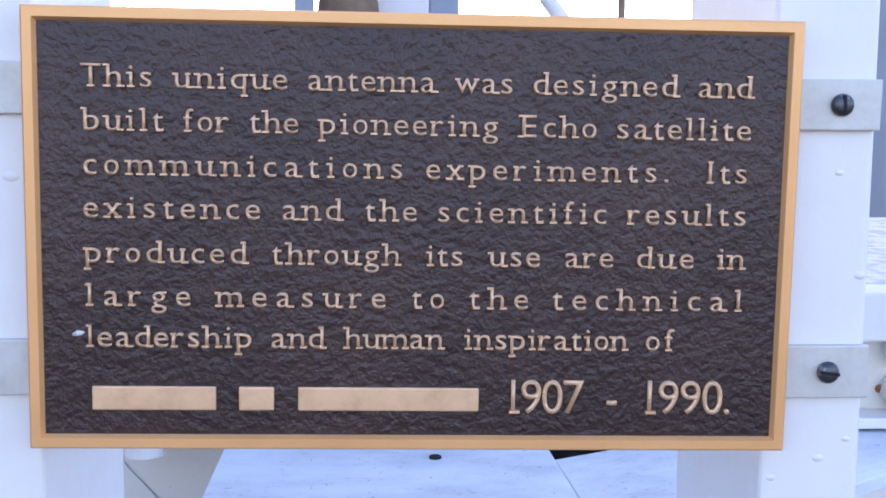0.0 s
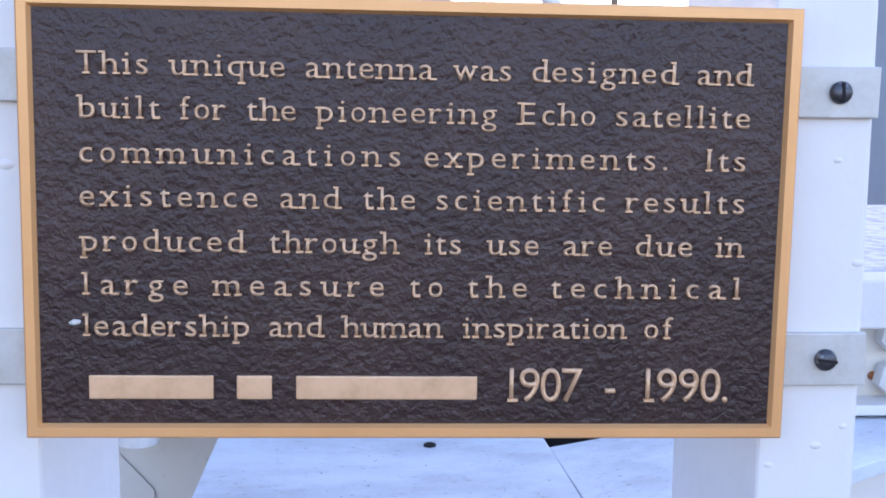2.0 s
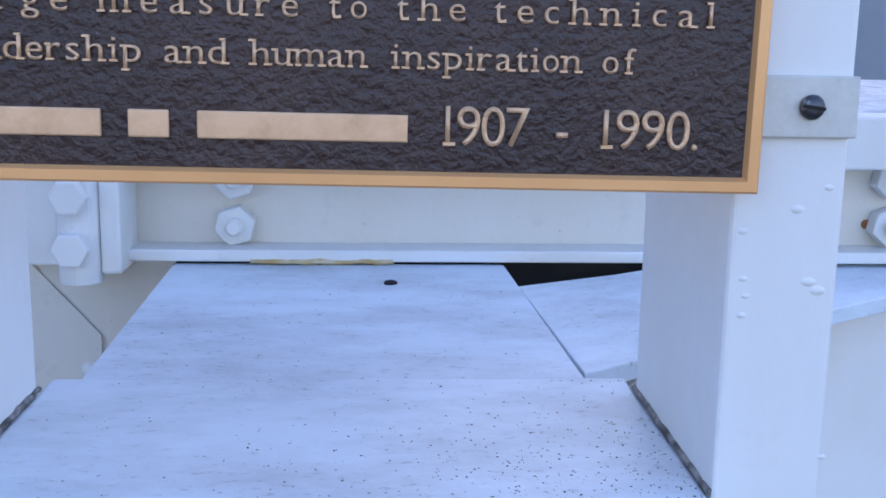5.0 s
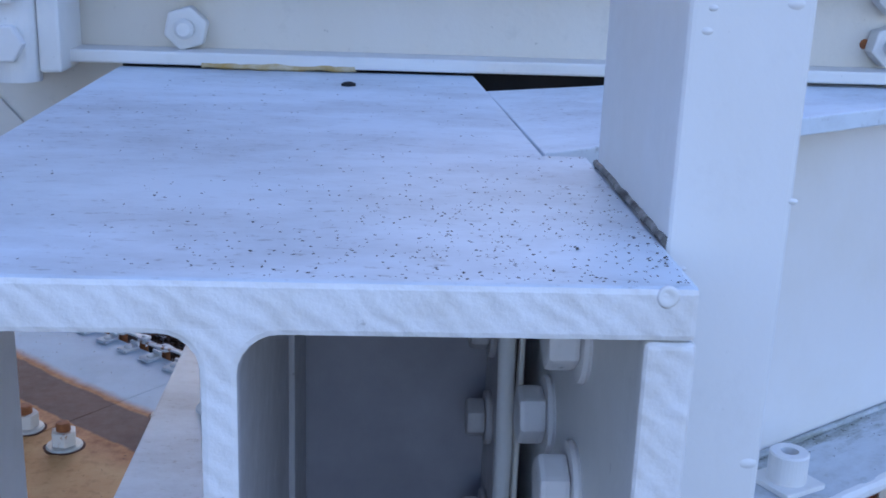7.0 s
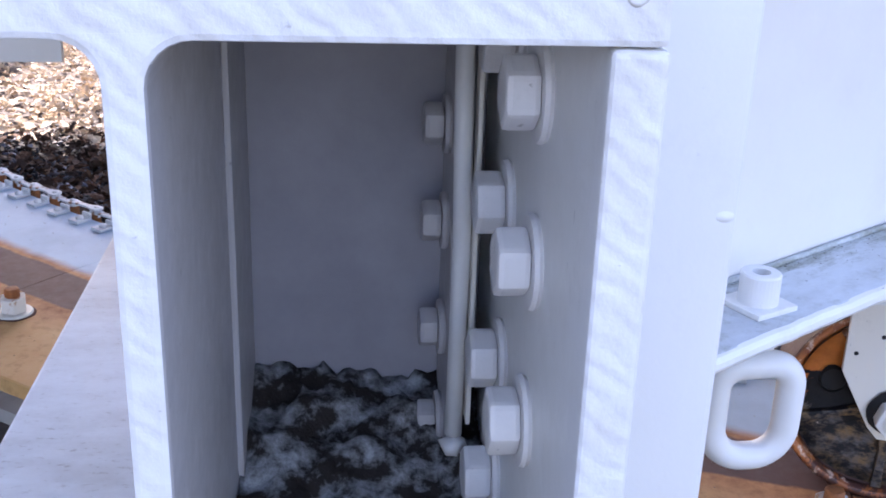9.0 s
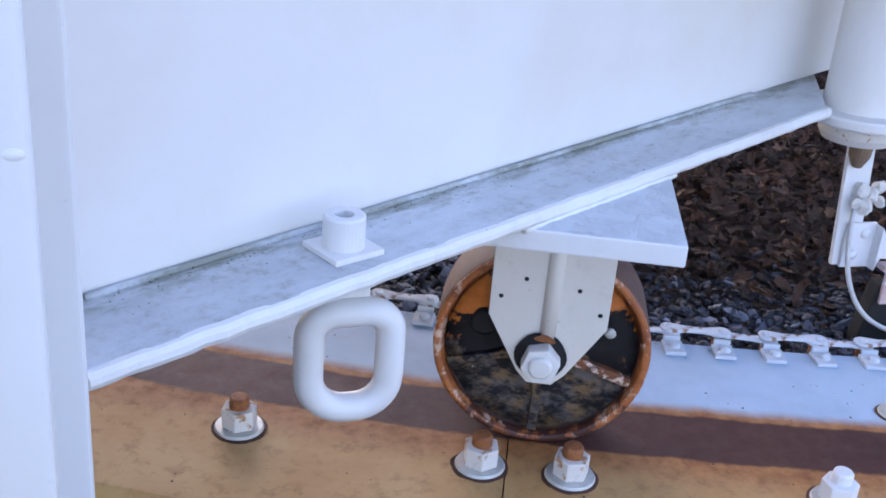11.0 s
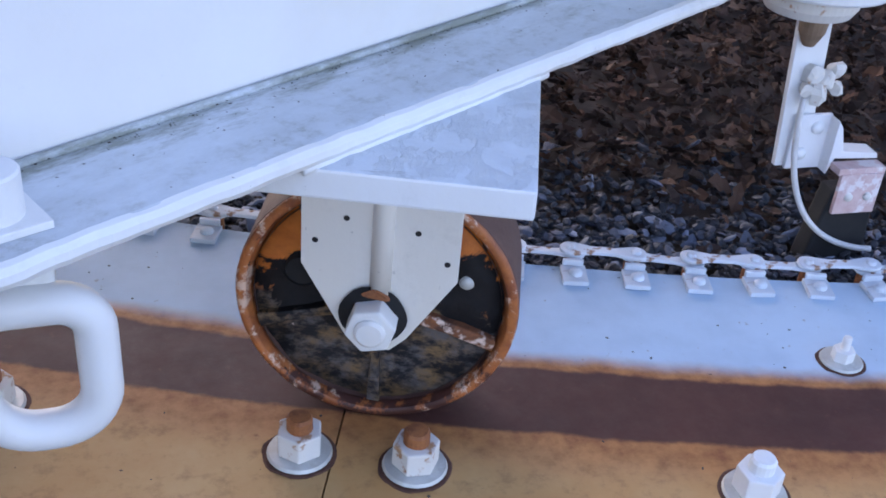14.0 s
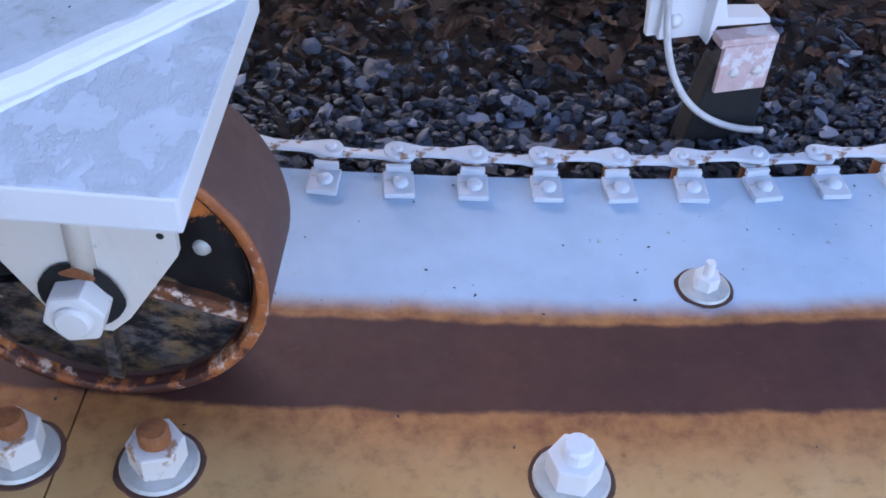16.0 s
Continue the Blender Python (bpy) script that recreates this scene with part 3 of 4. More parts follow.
def link_mesh(end, waist, pin):
    """A dog-bone side plate with a pin head at both ends."""
    n, half, pts = 8, PITCH / 2, []
    for side in (-1, 1):
        for k in range(n + 1):
            a = -math.pi * 0.62 + 1.24 * math.pi * k / n
            pts.append((side * (half + end * math.cos(a)), side * end * math.sin(a)))
        pts.append((side * half * 0.35, side * waist))
        pts.append((-side * half * 0.35, side * waist))
    pieces = [prism(pts, 0.0, 0.0042, "z", 0.0009, 1)]
    for x in (-half, half):
        pieces.append(lathe([(pin, -0.014), (pin, 0.0055), (pin * 0.7, 0.0072), (0, 0.0074)], 12, Matrix.Translation((x, 0, 0))))
    return joined("link", pieces, CHAIN)


def lug_mesh():
    tab = box(-0.0135, 0.0135, -0.018, 0.014, 0.0, 0.0055, 0.0012)
    rise = box(-0.011, 0.011, 0.011, 0.016, 0.0055, 0.0125, 0.001)
    rivet = lathe([(0.0072, 0.0055), (0.0072, 0.0075), (0.0058, 0.0098), (0.003, 0.0112), (0, 0.0115)], 14, Matrix.Translation((0.001, -0.003, 0)))
    return joined("lug", [tab, rise, rivet], LUG_PAINT)


LINK_OUTER, LINK_INNER, LUG = link_mesh(0.0118, 0.0062, 0.0055), link_mesh(0.0105, 0.0055, 0.004), lug_mesh()
roller_ob = part("roller", lathe([(0, -0.018), (0.0085, -0.018), (0.0085, 0.006), (0, 0.006)], 14), STUD_RUST)
ROLLER = roller_ob.data
bpy.data.objects.remove(roller_ob)
rnd = random.Random(21)
s0 = along(0.79, 0.795)
for k in range(-44, 16):
    s = s0 + k * PITCH
    p, a = ring_at(-0.2525, s)
    # the lug's long side points to the ring's middle
    g = mesh_part("lug", LUG, None, chain)
    g.matrix_world = pose(p.x, p.y, TRACK_Z + 0.0008, rnd.uniform(-2, 2), 0, math.degrees(a) + 90 + rnd.uniform(-6, 6))
    p, a = ring_at(-0.2845, s)
    g = mesh_part("roller", ROLLER, None, chain)
    g.matrix_world = pose(p.x, p.y, TRACK_Z, 0, 0, 40 * k)
    p, a = ring_at(-0.2845, s + PITCH / 2)
    g = mesh_part("link", LINK_OUTER if k % 2 else LINK_INNER, None, chain)
    g.matrix_world = pose(p.x, p.y, TRACK_Z + (0.0125 if k % 2 else 0.0078), rnd.uniform(-5, 5), rnd.uniform(-2, 2), math.degrees(a) + 90 + rnd.uniform(-3, 3))

# ---------------------------------------------------------------- centre beam
beam = thing("centre_beam", "white painted heavy I-beam end with boxed side plates", "beam")


def centre_section():
    """Top flange and web of the beam's end, with rounded inner corners."""
    r = 0.016
    pts = [(-0.37, 0.0), (0.0, 0.0), (0.0, -0.0225), (-0.1765 + r, -0.0225)]
    for k in range(1, 7):
        a = math.pi / 2 + math.pi / 2 * k / 6
        pts.append((-0.1765 + r + r * math.cos(a), -0.0225 - r + r * math.sin(a)))
    pts += [(-0.1765, -0.4), (-0.1915, -0.4)]
    for k in range(7):
        a = math.pi / 2 * k / 6
        pts.append((-0.1915 - r + r * math.cos(a), -0.0225 - r + r * math.sin(a)))
    pts.append((-0.37, -0.0225))
    return pts


top = prism(centre_section(), 0.0, 0.25, "y", 0.0028, 2)
top_ob = part("end_section", wavy(top, 0.0006, 30), CUT, beam, "saw-marked white end of the flange and web")
me = top_ob.data
me.materials.append(DECK)
me.materials.append(PAINT)
# the web's inner face takes the paint greyed for shade
me.materials.append(INNER_SHADE_STREAK)
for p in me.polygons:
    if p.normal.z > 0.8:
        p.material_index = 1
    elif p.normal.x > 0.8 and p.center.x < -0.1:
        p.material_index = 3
    elif abs(p.normal.y) < 0.5:
        p.material_index = 2
part("top_plate", prism([(-0.352, 0.2512), (-0.026, 0.2512), (-0.040, 0.613), (-0.358, 0.613)], -0.02, -0.001, "z", 0.0015), DECK, beam, "pale grimy top plate")
part("rear_web", box(-0.1915, -0.1765, 0.2512, 0.60, -0.40, -0.0215, 0), INNER_SHADE_STREAK, beam)
bot = part("bottom_flange", box(-0.37, 0.0, 0.0, 1.02, -0.424, -0.4005, 0.003), DECK, beam)
side = part("side_plate", wavy(box(-0.0195, 0.001, 0.0005, 0.345, -0.40, -0.0232, 0.003, None, 3), 0.0006, 30), CUT, beam, "thick white side plate")
side.data.materials.append(PAINT)
for p in side.data.polygons:
    if p.normal.y > -0.5:
        p.material_index = 1
part("side_plate", box(-0.371, -0.351, 0.0005, 0.27, -0.40, -0.0232, 0.003), PAINT, beam)
part("back_plate", box(-0.176, -0.0198, 0.325, 0.337, -0.40, -0.0232, 0), INNER_SHADE, beam, "back plate, the box's shade put into its grey")
part("clip_angle", wavy(box(-0.1765, -0.1725, 0.225, 0.3248, -0.40, -0.0232, 0.001), 0.0006, 40), INNER_SHADE_STREAK, beam, "streaked clip angle, shade put into its grey")
part("filler_strip", box(-0.0420, -0.0198, 0.316, 0.3248, -0.40, -0.0234, 0.001), INNER_SHADE_STREAK, beam)
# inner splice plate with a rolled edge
part("splice_plate", box(-0.0460, -0.0415, 0.255, 0.3248, -0.40, -0.0235, 0.001), INNER_SHADE_STREAK, beam)
part("edge_rod", tube([(-0.0430, 0.250, -0.024), (-0.0415, 0.250, -0.13), (-0.0400, 0.250, -0.19), (-0.0410, 0.250, -0.322)], 0.0056, n=14), PAINT_POST, beam, "round white bar with a blunt cut end", smooth=True)
part("rod_tip", wavy(lathe([(0, -0.006), (0.007, -0.005), (0.0085, 0.0), (0.006, 0.005), (0, 0.006)], 14, Matrix.Translation((-0.0410, 0.246, -0.327))), 0.003, 160), PAINT, beam, "chipped pale lump on the bar's end", smooth=True)
part("edge_strip", box(-0.0345, -0.0315, 0.240, 0.256, -0.31, -0.0235, 0.001), PAINT_AGED, beam)


def inner_bolt(y, z, flats=0.031, x=-0.0195, turn=10):
    m = pose(x, y, z, 0, -90, 0)
    k = flats / 0.031
    w = lathe([(0, 0.0), (0.023 * k, 0.0), (0.024 * k, 0.002), (0.023 * k, 0.0042), (0, 0.0042)], 28, m)
    mat = INNER_SHADE_STREAK if flats < 0.025 else PAINT_GREYED
    ob = part("bolt_washer", w, mat, beam)
    h = hexagon(flats, 0.0042, 0.0042 + 0.52 * flats, 0.003, radians(turn))
    bmesh.ops.transform(h, matrix=m, verts=h.verts)
    part("bolt_head", h, mat, ob)


for y, z, turn in ((0.119, -0.066, 8), (0.204, -0.148, 20), (0.117, -0.148, 5), (0.202, -0.243, 14), (0.117, -0.235, 25), (0.204, -0.322, 9), (0.20, -0.058, 30), (0.117, -0.322, 12)):
    inner_bolt(y, z, turn=turn)
for z in (-0.125, -0.188, -0.262, -0.33):
    inner_bolt(0.285, z, 0.024, -0.046, 5)

part("corner_weld", wavy(lathe([(0.0042, -0.001), (0.0046, 0.0004), (0.0036, 0.0011), (0.002, 0.0004), (0, 0.0002)], 18, pose(-0.0125, 0.0, -0.0035, 90, 0, 0)), 0.0006, 200), PAINT, beam, smooth=True)

# dirt collected inside the boxed end
def dirt_heap():
    bm = bmesh.new()
    nx, ny = 34, 60
    rows = []
    for j in range(ny + 1):
        y = 0.012 + 0.312 * j / ny
        row = []
        for i in range(nx + 1):
            x = -0.1755 + 0.155 * i / nx
            h = -0.372 + 0.066 * (j / ny) ** 1.4 - 0.014 * (i / nx) + 0.012 * noise.noise(Vector((x * 30, y * 30, 1))) + 0.005 * noise.noise(Vector((x * 90, y * 90, 4))) + 0.004 * noise.noise(Vector((x * 220, y * 220, 7)))
            row.append(bm.verts.new((x, y, h)))
        rows.append(row)
    for a, b in zip(rows, rows[1:]):
        for i in range(nx):
            bm.faces.new((a[i], a[i + 1], b[i + 1], b[i]))
    edge = [e for e in bm.edges if len(e.link_faces) == 1]
    ext = bmesh.ops.extrude_edge_only(bm, edges=edge)
    for v in ext["geom"]:
        if isinstance(v, bmesh.types.BMVert):
            v.co.z = -0.3995
    return bm


tagged(part("dirt_heap", dirt_heap(), SOIL, smooth=True), "heap of dark damp dirt and pale paint flakes inside the beam", "dirt", kind="stuff")

# left lower bolts on the bottom flange
for x, y in ((-0.31, 0.75), (-0.3, 1.0)):
    ob = part("flange_bolt", lathe([(0, 0), (0.014, 0.0), (0.014, 0.004), (0.009, 0.011), (0.0, 0.014)], 20, Matrix.Translation((x, y, -0.4006))), PAINT, beam)

# ---------------------------------------------------------------- sign posts
def sign_post(side):
    """A channel standing beside the beam; its back is turned to the beam."""
    post = thing("sign_post", "white painted steel channel post with paint lumps beside the beam", "post", group="posts carrying the plaque")
    x0, x1 = (0.0012, 0.0545) if side > 0 else (-0.4245, -0.3712)
    y0, y1 = 0.058, 0.223
    t = 0.009
    inner = (x0, x0 + t) if side > 0 else (x1 - t, x1)
    pts = [(x0, y0), (x1, y0), (x1, y0 + 0.011), (x0 + t, y0 + 0.013), (x0 + t, y1 - 0.013), (x1, y1 - 0.011), (x1, y1), (x0, y1)]
    if side < 0:
        pts = [(x0 + x1 - x, y) for x, y in pts][::-1]
    bm = prism(pts, -0.424, 0.56, "z", 0.0032, 3)
    part("channel", bm, PAINT_POST, post)
    rnd = random.Random(4 if side > 0 else 9)
    for _ in range(18):
        z = rnd.choice((rnd.uniform(0.02, 0.11), rnd.uniform(-0.3, 0.4)))
        x = rnd.choice((x0 + rnd.uniform(0.004, 0.012), x1 - rnd.uniform(0.003, 0.012), rnd.uniform(x0, x1)))
        w = rnd.uniform(0.0012, 0.003)
        part("paint_blister", lathe([(w, 0.0), (w * 0.8, 0.0005), (w * 0.3, 0.0009), (0, 0.001)], 10, pose(x, y0 + 0.0001, z, 90, 0, 0) @ Matrix.Diagonal((1.6, 1, 1, 1))), PAINT_POST, post, smooth=True)
    xe = x0 if side > 0 else x1
    bead = [(xe, y0 + 0.002 + (y1 - y0) * i / 24, 0.0015 + 0.001 * noise.noise(Vector((i * 0.7, side, 0)))) for i in range(25)]
    part("weld_bead", wavy(tube(bead, 0.0022, n=8), 0.0012, 90), WELD, post, "dirt-caked weld line")
    return post


sign_post(1)
sign_post(-1)

# ---------------------------------------------------------------- plaque
PLAQUE = pose(-0.1815, 0.04, 0.2625, 0, 0.6, 0)
plaque = thing("plaque", "dark brown cast bronze plaque with raised tan lettering and border", "plaque", PLAQUE)
HW, HH, BW = 0.1897, 0.1082, 0.0066
part("field", box(-HW + 0.004, HW - 0.004, 0.0028, 0.013, -HH + 0.004, HH - 0.004, 0), FIELD, plaque, "dark brown pebbled field")


def border():
    bm = bmesh.new()
    outer = [(-HW, -HH), (HW, -HH), (HW, HH), (-HW, HH)]
    def loop(inset, y):
        return [bm.verts.new((x - math.copysign(inset, x), y, z - math.copysign(inset, z))) for x, z in outer]
    loops = [loop(0.0, 0.0135), loop(0.0, 0.001), loop(0.001, 0.0), loop(BW - 0.0012, 0.0), loop(BW + 0.0008, 0.0034), loop(BW + 0.0008, 0.0135)]
    for a, b in zip(loops, loops[1:] + loops[:1]):
        for i in range(4):
            bm.faces.new((a[i], a[(i + 1) % 4], b[(i + 1) % 4], b[i]))
    return bm


part("border", border(), BRONZE, plaque, "satin tan bronze border")

# lettering: millimetres from the plaque's middle; baseline, then word, from, to
TEXT = (
    (70.3, 10.9, (("This", -161.7, -127.8), ("unique", -117.8, -63.4), ("antenna", -53.6, 8.6), ("was", 18.3, 46.4), ("designed", 56.1, 127.5), ("and", 137.7, 164.9))),
    (49.4, 10.9, (("built", -161.0, -122.8), ("for", -113.1, -91.3), ("the", -81.4, -58.1), ("pioneering", -47.7, 39.4), ("Echo", 50.3, 87.9), ("satellite", 98.1, 165.1))),
    (28.1, 10.9, (("communications", -161.1, -6.8), ("experiments.", 4.6, 125.0), ("Its", 143.5, 164.4))),
    (7.1, 10.9, (("existence", -161.5, -76.6), ("and", -65.8, -36.9), ("the", -25.2, 0.2), ("scientific", 10.5, 94.2), ("results", 105.3, 164.9))),
    (-14.8, 10.9, (("produced", -161.3, -83.2), ("through", -70.7, -7.6), ("its", 5.3, 23.6), ("use", 36.3, 61.8), ("are", 74.1, 98.6), ("due", 110.4, 139.1), ("in", 151.2, 165.1))),
    (-36.2, 10.9, (("large", -161.5, -110.7), ("measure", -97.7, -14.7), ("to", -1.7, 14.4), ("the", 27.1, 56.4), ("technical", 68.7, 165.0))),
    (-56.7, 10.9, (("leadership", -161.6, -80.5), ("and", -71.3, -44.9), ("human", -34.8, 14.5), ("inspiration", 25.0, 107.3), ("of", 116.8, 131.0))),
    (-89.3, 17.0, (("1907", 46.6, 85.9), ("-", 97.5, 102.7), ("1990.", 116.1, 161.1))),
)
# where slab feet sit on a letter: b baseline, x lower-case top, a tall top, d descender; fraction of its width
FEET = {
    "T": "b.5", "h": "b.12 b.88 a.06", "i": "b.5 x.3", "s": "", "u": "x.1 x.82 b.95", "n": "b.12 b.88 x.06", "q": "d.88 x.95", "e": "", "a": "b.95",
    "t": "b.7", "w": "x.08 x.92", "d": "b.95 a.8", "g": "", "b": "a.05", "l": "b.5 a.35", "f": "b.42", "o": "", "r": "b.22 x.12", "p": "d.15 x.06",
    "c": "", "m": "b.08 b.5 b.92 x.03", "x": "b.12 b.88 x.12 x.88", "I": "b.5 a.5", "E": "b.06 a.06", "1": "b.6", "9": "", "0": "", "7": "",
}
GLYPHS = {}


def glyph(ch):
    """A letter of the built-in font, flat: outline mesh and its bounds, at size 1."""
    if ch not in GLYPHS:
        cu = bpy.data.curves.new("letter", "FONT")
        cu.body = ch
        cu.size = 1.0
        cu.extrude = 0.0
        cu.resolution_u = 4
        cu.offset = -0.004
        ob = new("letter", cu)
        bpy.context.view_layer.update()
        me = bpy.data.meshes.new_from_object(ob.evaluated_get(bpy.context.evaluated_depsgraph_get()))
        bpy.data.objects.remove(ob)
        xs = [v.co.x for v in me.vertices]
        ys = [v.co.y for v in me.vertices]
        GLYPHS[ch] = (me, min(xs), max(xs), min(ys), max(ys))
    return GLYPHS[ch]


CAP = glyph("I")[4]
XH = glyph("x")[4]


# set widths of a book face, in ems
ADVANCE = dict(a=.556, b=.556, c=.444, d=.574, e=.5, f=.36, g=.537, h=.611, i=.315, l=.315, m=.889, n=.611, o=.5, p=.574, q=.556, r=.444, s=.463, t=.389, u=.611, w=.778, x=.537, T=.667, E=.66, I=.34)
ADVANCE.update({"1": .40, "9": .556, "0": .556, "7": .556, ".": .2, "-": .333})


def letter(ch, x, w, pad, base, cap, size):
    """One cast letter with its slab feet, standing out of the field (millimetres)."""
    me, a, b, lo, hi = glyph(ch)
    k = (w - pad) / (b - a)
    bm = bmesh.new()
    bm.from_mesh(me)
    for v in bm.verts:
        v.co = Vector((x + pad / 2 + (v.co.x - a) * k, base + v.co.y * size, 0))
    levels = {"b": 0.0, "x": XH * size, "a": hi * size, "d": lo * size}
    for f in FEET.get(ch, "").split():
        up = f[0] in "xa"
        fx = x + w * float(f[1:])
        hw, th = 0.155 * cap * (0.75 if up else 1.0), 0.085 * cap
        y0 = base + levels[f[0]] - (th if up else 0)
        bm.faces.new([bm.verts.new(p) for p in ((fx - hw, y0, 0.15), (fx + hw, y0, 0.15), (fx + hw, y0 + th, 0.15), (fx - hw, y0 + th, 0.15))])
    ext = bmesh.ops.extrude_face_region(bm, geom=list(bm.faces))
    for v in ext["geom"]:
        if isinstance(v, bmesh.types.BMVert):
            v.co.z += 2.2
    for v in bm.verts:
        v.co = Vector((v.co.x / 1000, 0.0029 - v.co.z / 1000, v.co.y / 1000))
    part("letter", bm, LETTER, plaque)


def word(text, x0, x1, base, cap):
    size = cap / CAP
    squeeze = 1.0 if cap < 12 else 0.86
    em = cap / 0.722
    widths = [(ADVANCE.get(c, 0.55) - 0.05) * em * squeeze for c in text]
    # room for the slab feet: a glyph never grows wider than its own drawing allows
    pads = [max(0.0, w - (glyph(c)[2] - glyph(c)[1]) * size * squeeze * (1.0 if c in "il1I.-" else 1.12)) for c, w in zip(text, widths)]
    gap = (x1 - x0 - sum(widths)) / max(1, len(text) - 1)
    x = x0
    for c, w, p in zip(text, widths, pads):
        letter(c, x, w, p, base, cap, size)
        x += w + gap


for base, cap, words in TEXT:
    for text, x0, x1 in words:
        word(text, x0, x1, base, cap)
# raised tan bars in the last line
for x0, x1 in ((-159.1, -98.3), (-87.0, -69.6), (-57.7, 32.8)):
    part("raised_bar", box(x0 / 1000, x1 / 1000, 0.0007, 0.0029, -0.0885, -0.0765, 0.0008), LETTER, plaque)
# pale scuffs
part("scuff", wavy(lathe([(0.0022, 0.0), (0.0015, 0.0004), (0, 0.0006)], 9, pose(-0.1665, 0.0028, -0.050, 90, 0, 0) @ Matrix.Diagonal((1.6, 0.7, 1, 1))), 0.001, 300), ZINC, plaque, "pale scratched spot")


def strap(x0, x1, z0, z1, xs, turn):
    """A flat strap behind the plaque with one slotted screw."""
    ob = thing("mounting_strap", "dull zinc flat strap with a dark slotted screw on the post", "strap", group="straps behind the plaque")
    part("strap", wavy(box(x0, x1, 0.0535, 0.0578, z0, z1, 0.0008), 0.0005, 40), ZINC, ob)
    zs = (z0 + z1) / 2
    m = pose(xs, 0.0535, zs, 90, 0, 0) @ pose(0, 0, 0, 0, 0, turn)
    head = lathe([(0.0056, 0.0), (0.0058, 0.0016), (0.005, 0.0034), (0.003, 0.0043), (0.0, 0.0046)], 28)
    part("screw", head, SCREW, ob, "dark slotted round-head screw", smooth=True).matrix_basis = m
    # black bar in place of a cut slot, painting its shade
    part("slot_shade", box(-0.0008, 0.0008, -0.005, 0.005, 0.0027, 0.0048, 0), BLACK, ob).matrix_basis = m
    return ob


strap(-0.03, 0.0555, 0.3155, 0.3415, 0.0345, 4)
strap(-0.03, 0.0555, 0.1765, 0.2045, 0.0335, 82)
strap(-0.43, -0.335, 0.321, 0.347, -0.41, 20)
strap(-0.43, -0.335, 0.180, 0.2085, -0.41, 60)

# ---------------------------------------------------------------- slanting beam
YAW = 33.7
SLANT = pose(0, 0, 0, 0, 0, YAW)       # local x along the beam, y across
slant = thing("slanting_beam", "white painted I-beam running out over the track", "beam", SLANT)
part("web", box(0.24, 2.4, 0.288, 0.300, -0.3195, -0.0155, 0), PAINT_PANEL, slant, "smooth white web")
part("bottom_flange", wavy(prism([(0.19, 0.2005), (1.19, 0.2005), (1.215, 0.212), (1.36, 0.30), (1.36, 0.39), (0.19, 0.39)], -0.334, -0.32, "z", 0.002), 0.0006, 20), MOSSY, slant, "grimy white flange with green grey dirt")
part("weld_fillet", tube([(0.24 + 0.02 * i, 0.2845 + 0.0012 * noise.noise(Vector((i, 0, 0))), -0.3190) for i in range(47)], 0.0032, n=8), MOSSY, slant, "dirty fillet weld", smooth=True)
part("edge_paint", wavy(tube([(0.191 + 0.0084 * i, 0.2012 + 0.0007 * noise.noise(Vector((i * 0.45, 7, 0))), -0.327 + 0.0006 * noise.noise(Vector((i * 0.3, 2, 0)))) for i in range(121)], 0.0072, n=10), 0.0008, 60), PAINT, slant, "thick white paint on the flange edge")
part("gusset_weld", wavy(tube([(0.612 + 0.0075 * i, 0.1995 + 0.001 * noise.noise(Vector((i * 0.9, 3, 0))), -0.3345) for i in range(33)], 0.0038, n=8), 0.0012, 70), PAINT, slant, "lumpy white weld", smooth=True)
co, si = math.cos(radians(YAW)), math.sin(radians(YAW))


def to_slant(x, y):
    return (x * co + y * si, -x * si + y * co)


cover = [to_slant(-0.0235, 0.262), to_slant(-0.0365, 0.520)]
part("top_flange", prism([cover[0], (0.38, 0.243), (2.4, 0.243), (2.4, 0.44), (0.37, 0.44), cover[1]], -0.0155, -0.0015, "z", 0.0012), DECK, slant, "flat white top flange")

# round socket on the flange
socket = thing("pipe_socket", "short white pipe socket on a square base, standing on the flange", "socket", pose(0.2295, 0.440, -0.32, 0, 0, YAW - 6))
part("base", box(-0.023, 0.023, -0.023, 0.023, 0.0, 0.005, 0.001), PAINT, socket)
part("pipe", lathe([(0.0075, 0.012), (0.0075, 0.031), (0.0155, 0.031), (0.0168, 0.0295), (0.0168, 0.005), (0.0075, 0.005)], 32), PAINT, socket, smooth=False)

# lifting eye below the flange
eye = thing("lifting_eye", "thick white round-bar lifting eye welded under the flange", "lifting eye", pose(0.2395, 0.445, 0, 0, 0, 4))
loop = []
for cx, cz, r, a0 in ((-0.013, -0.398, 0.021, 180), (-0.002, -0.4345, 0.032, 270), (0.006, -0.4385, 0.028, 0), (0.013, -0.398, 0.021, 90)):
    # corners run down the left leg, round the bottom and up the right
    first = {180: 90, 270: 180, 0: 270, 90: 0}[a0]
    loop += [(cx + r * math.cos(radians(first + 90 * k / 9)), 0.0, cz + r * math.sin(radians(first + 90 * k / 9))) for k in range(10)]
part("loop", tube(loop, 0.0124, True, 18, Vector((0, 1, 0))), PAINT_PANEL, eye, smooth=True)
part("neck", wavy(box(-0.026, 0.016, 0.002, 0.022, -0.374, -0.3345, 0.006, None, 3), 0.0012, 60), PAINT, eye, "lumpy white welded neck", smooth=True)

# ---------------------------------------------------------------- wheel truck
W = Matrix(((0.947, 0.321, 0, 0), (-0.321, 0.947, 0, 0), (0, 0, 1, 0), (0, 0, 0, 1)))   # x along the track, y to its middle
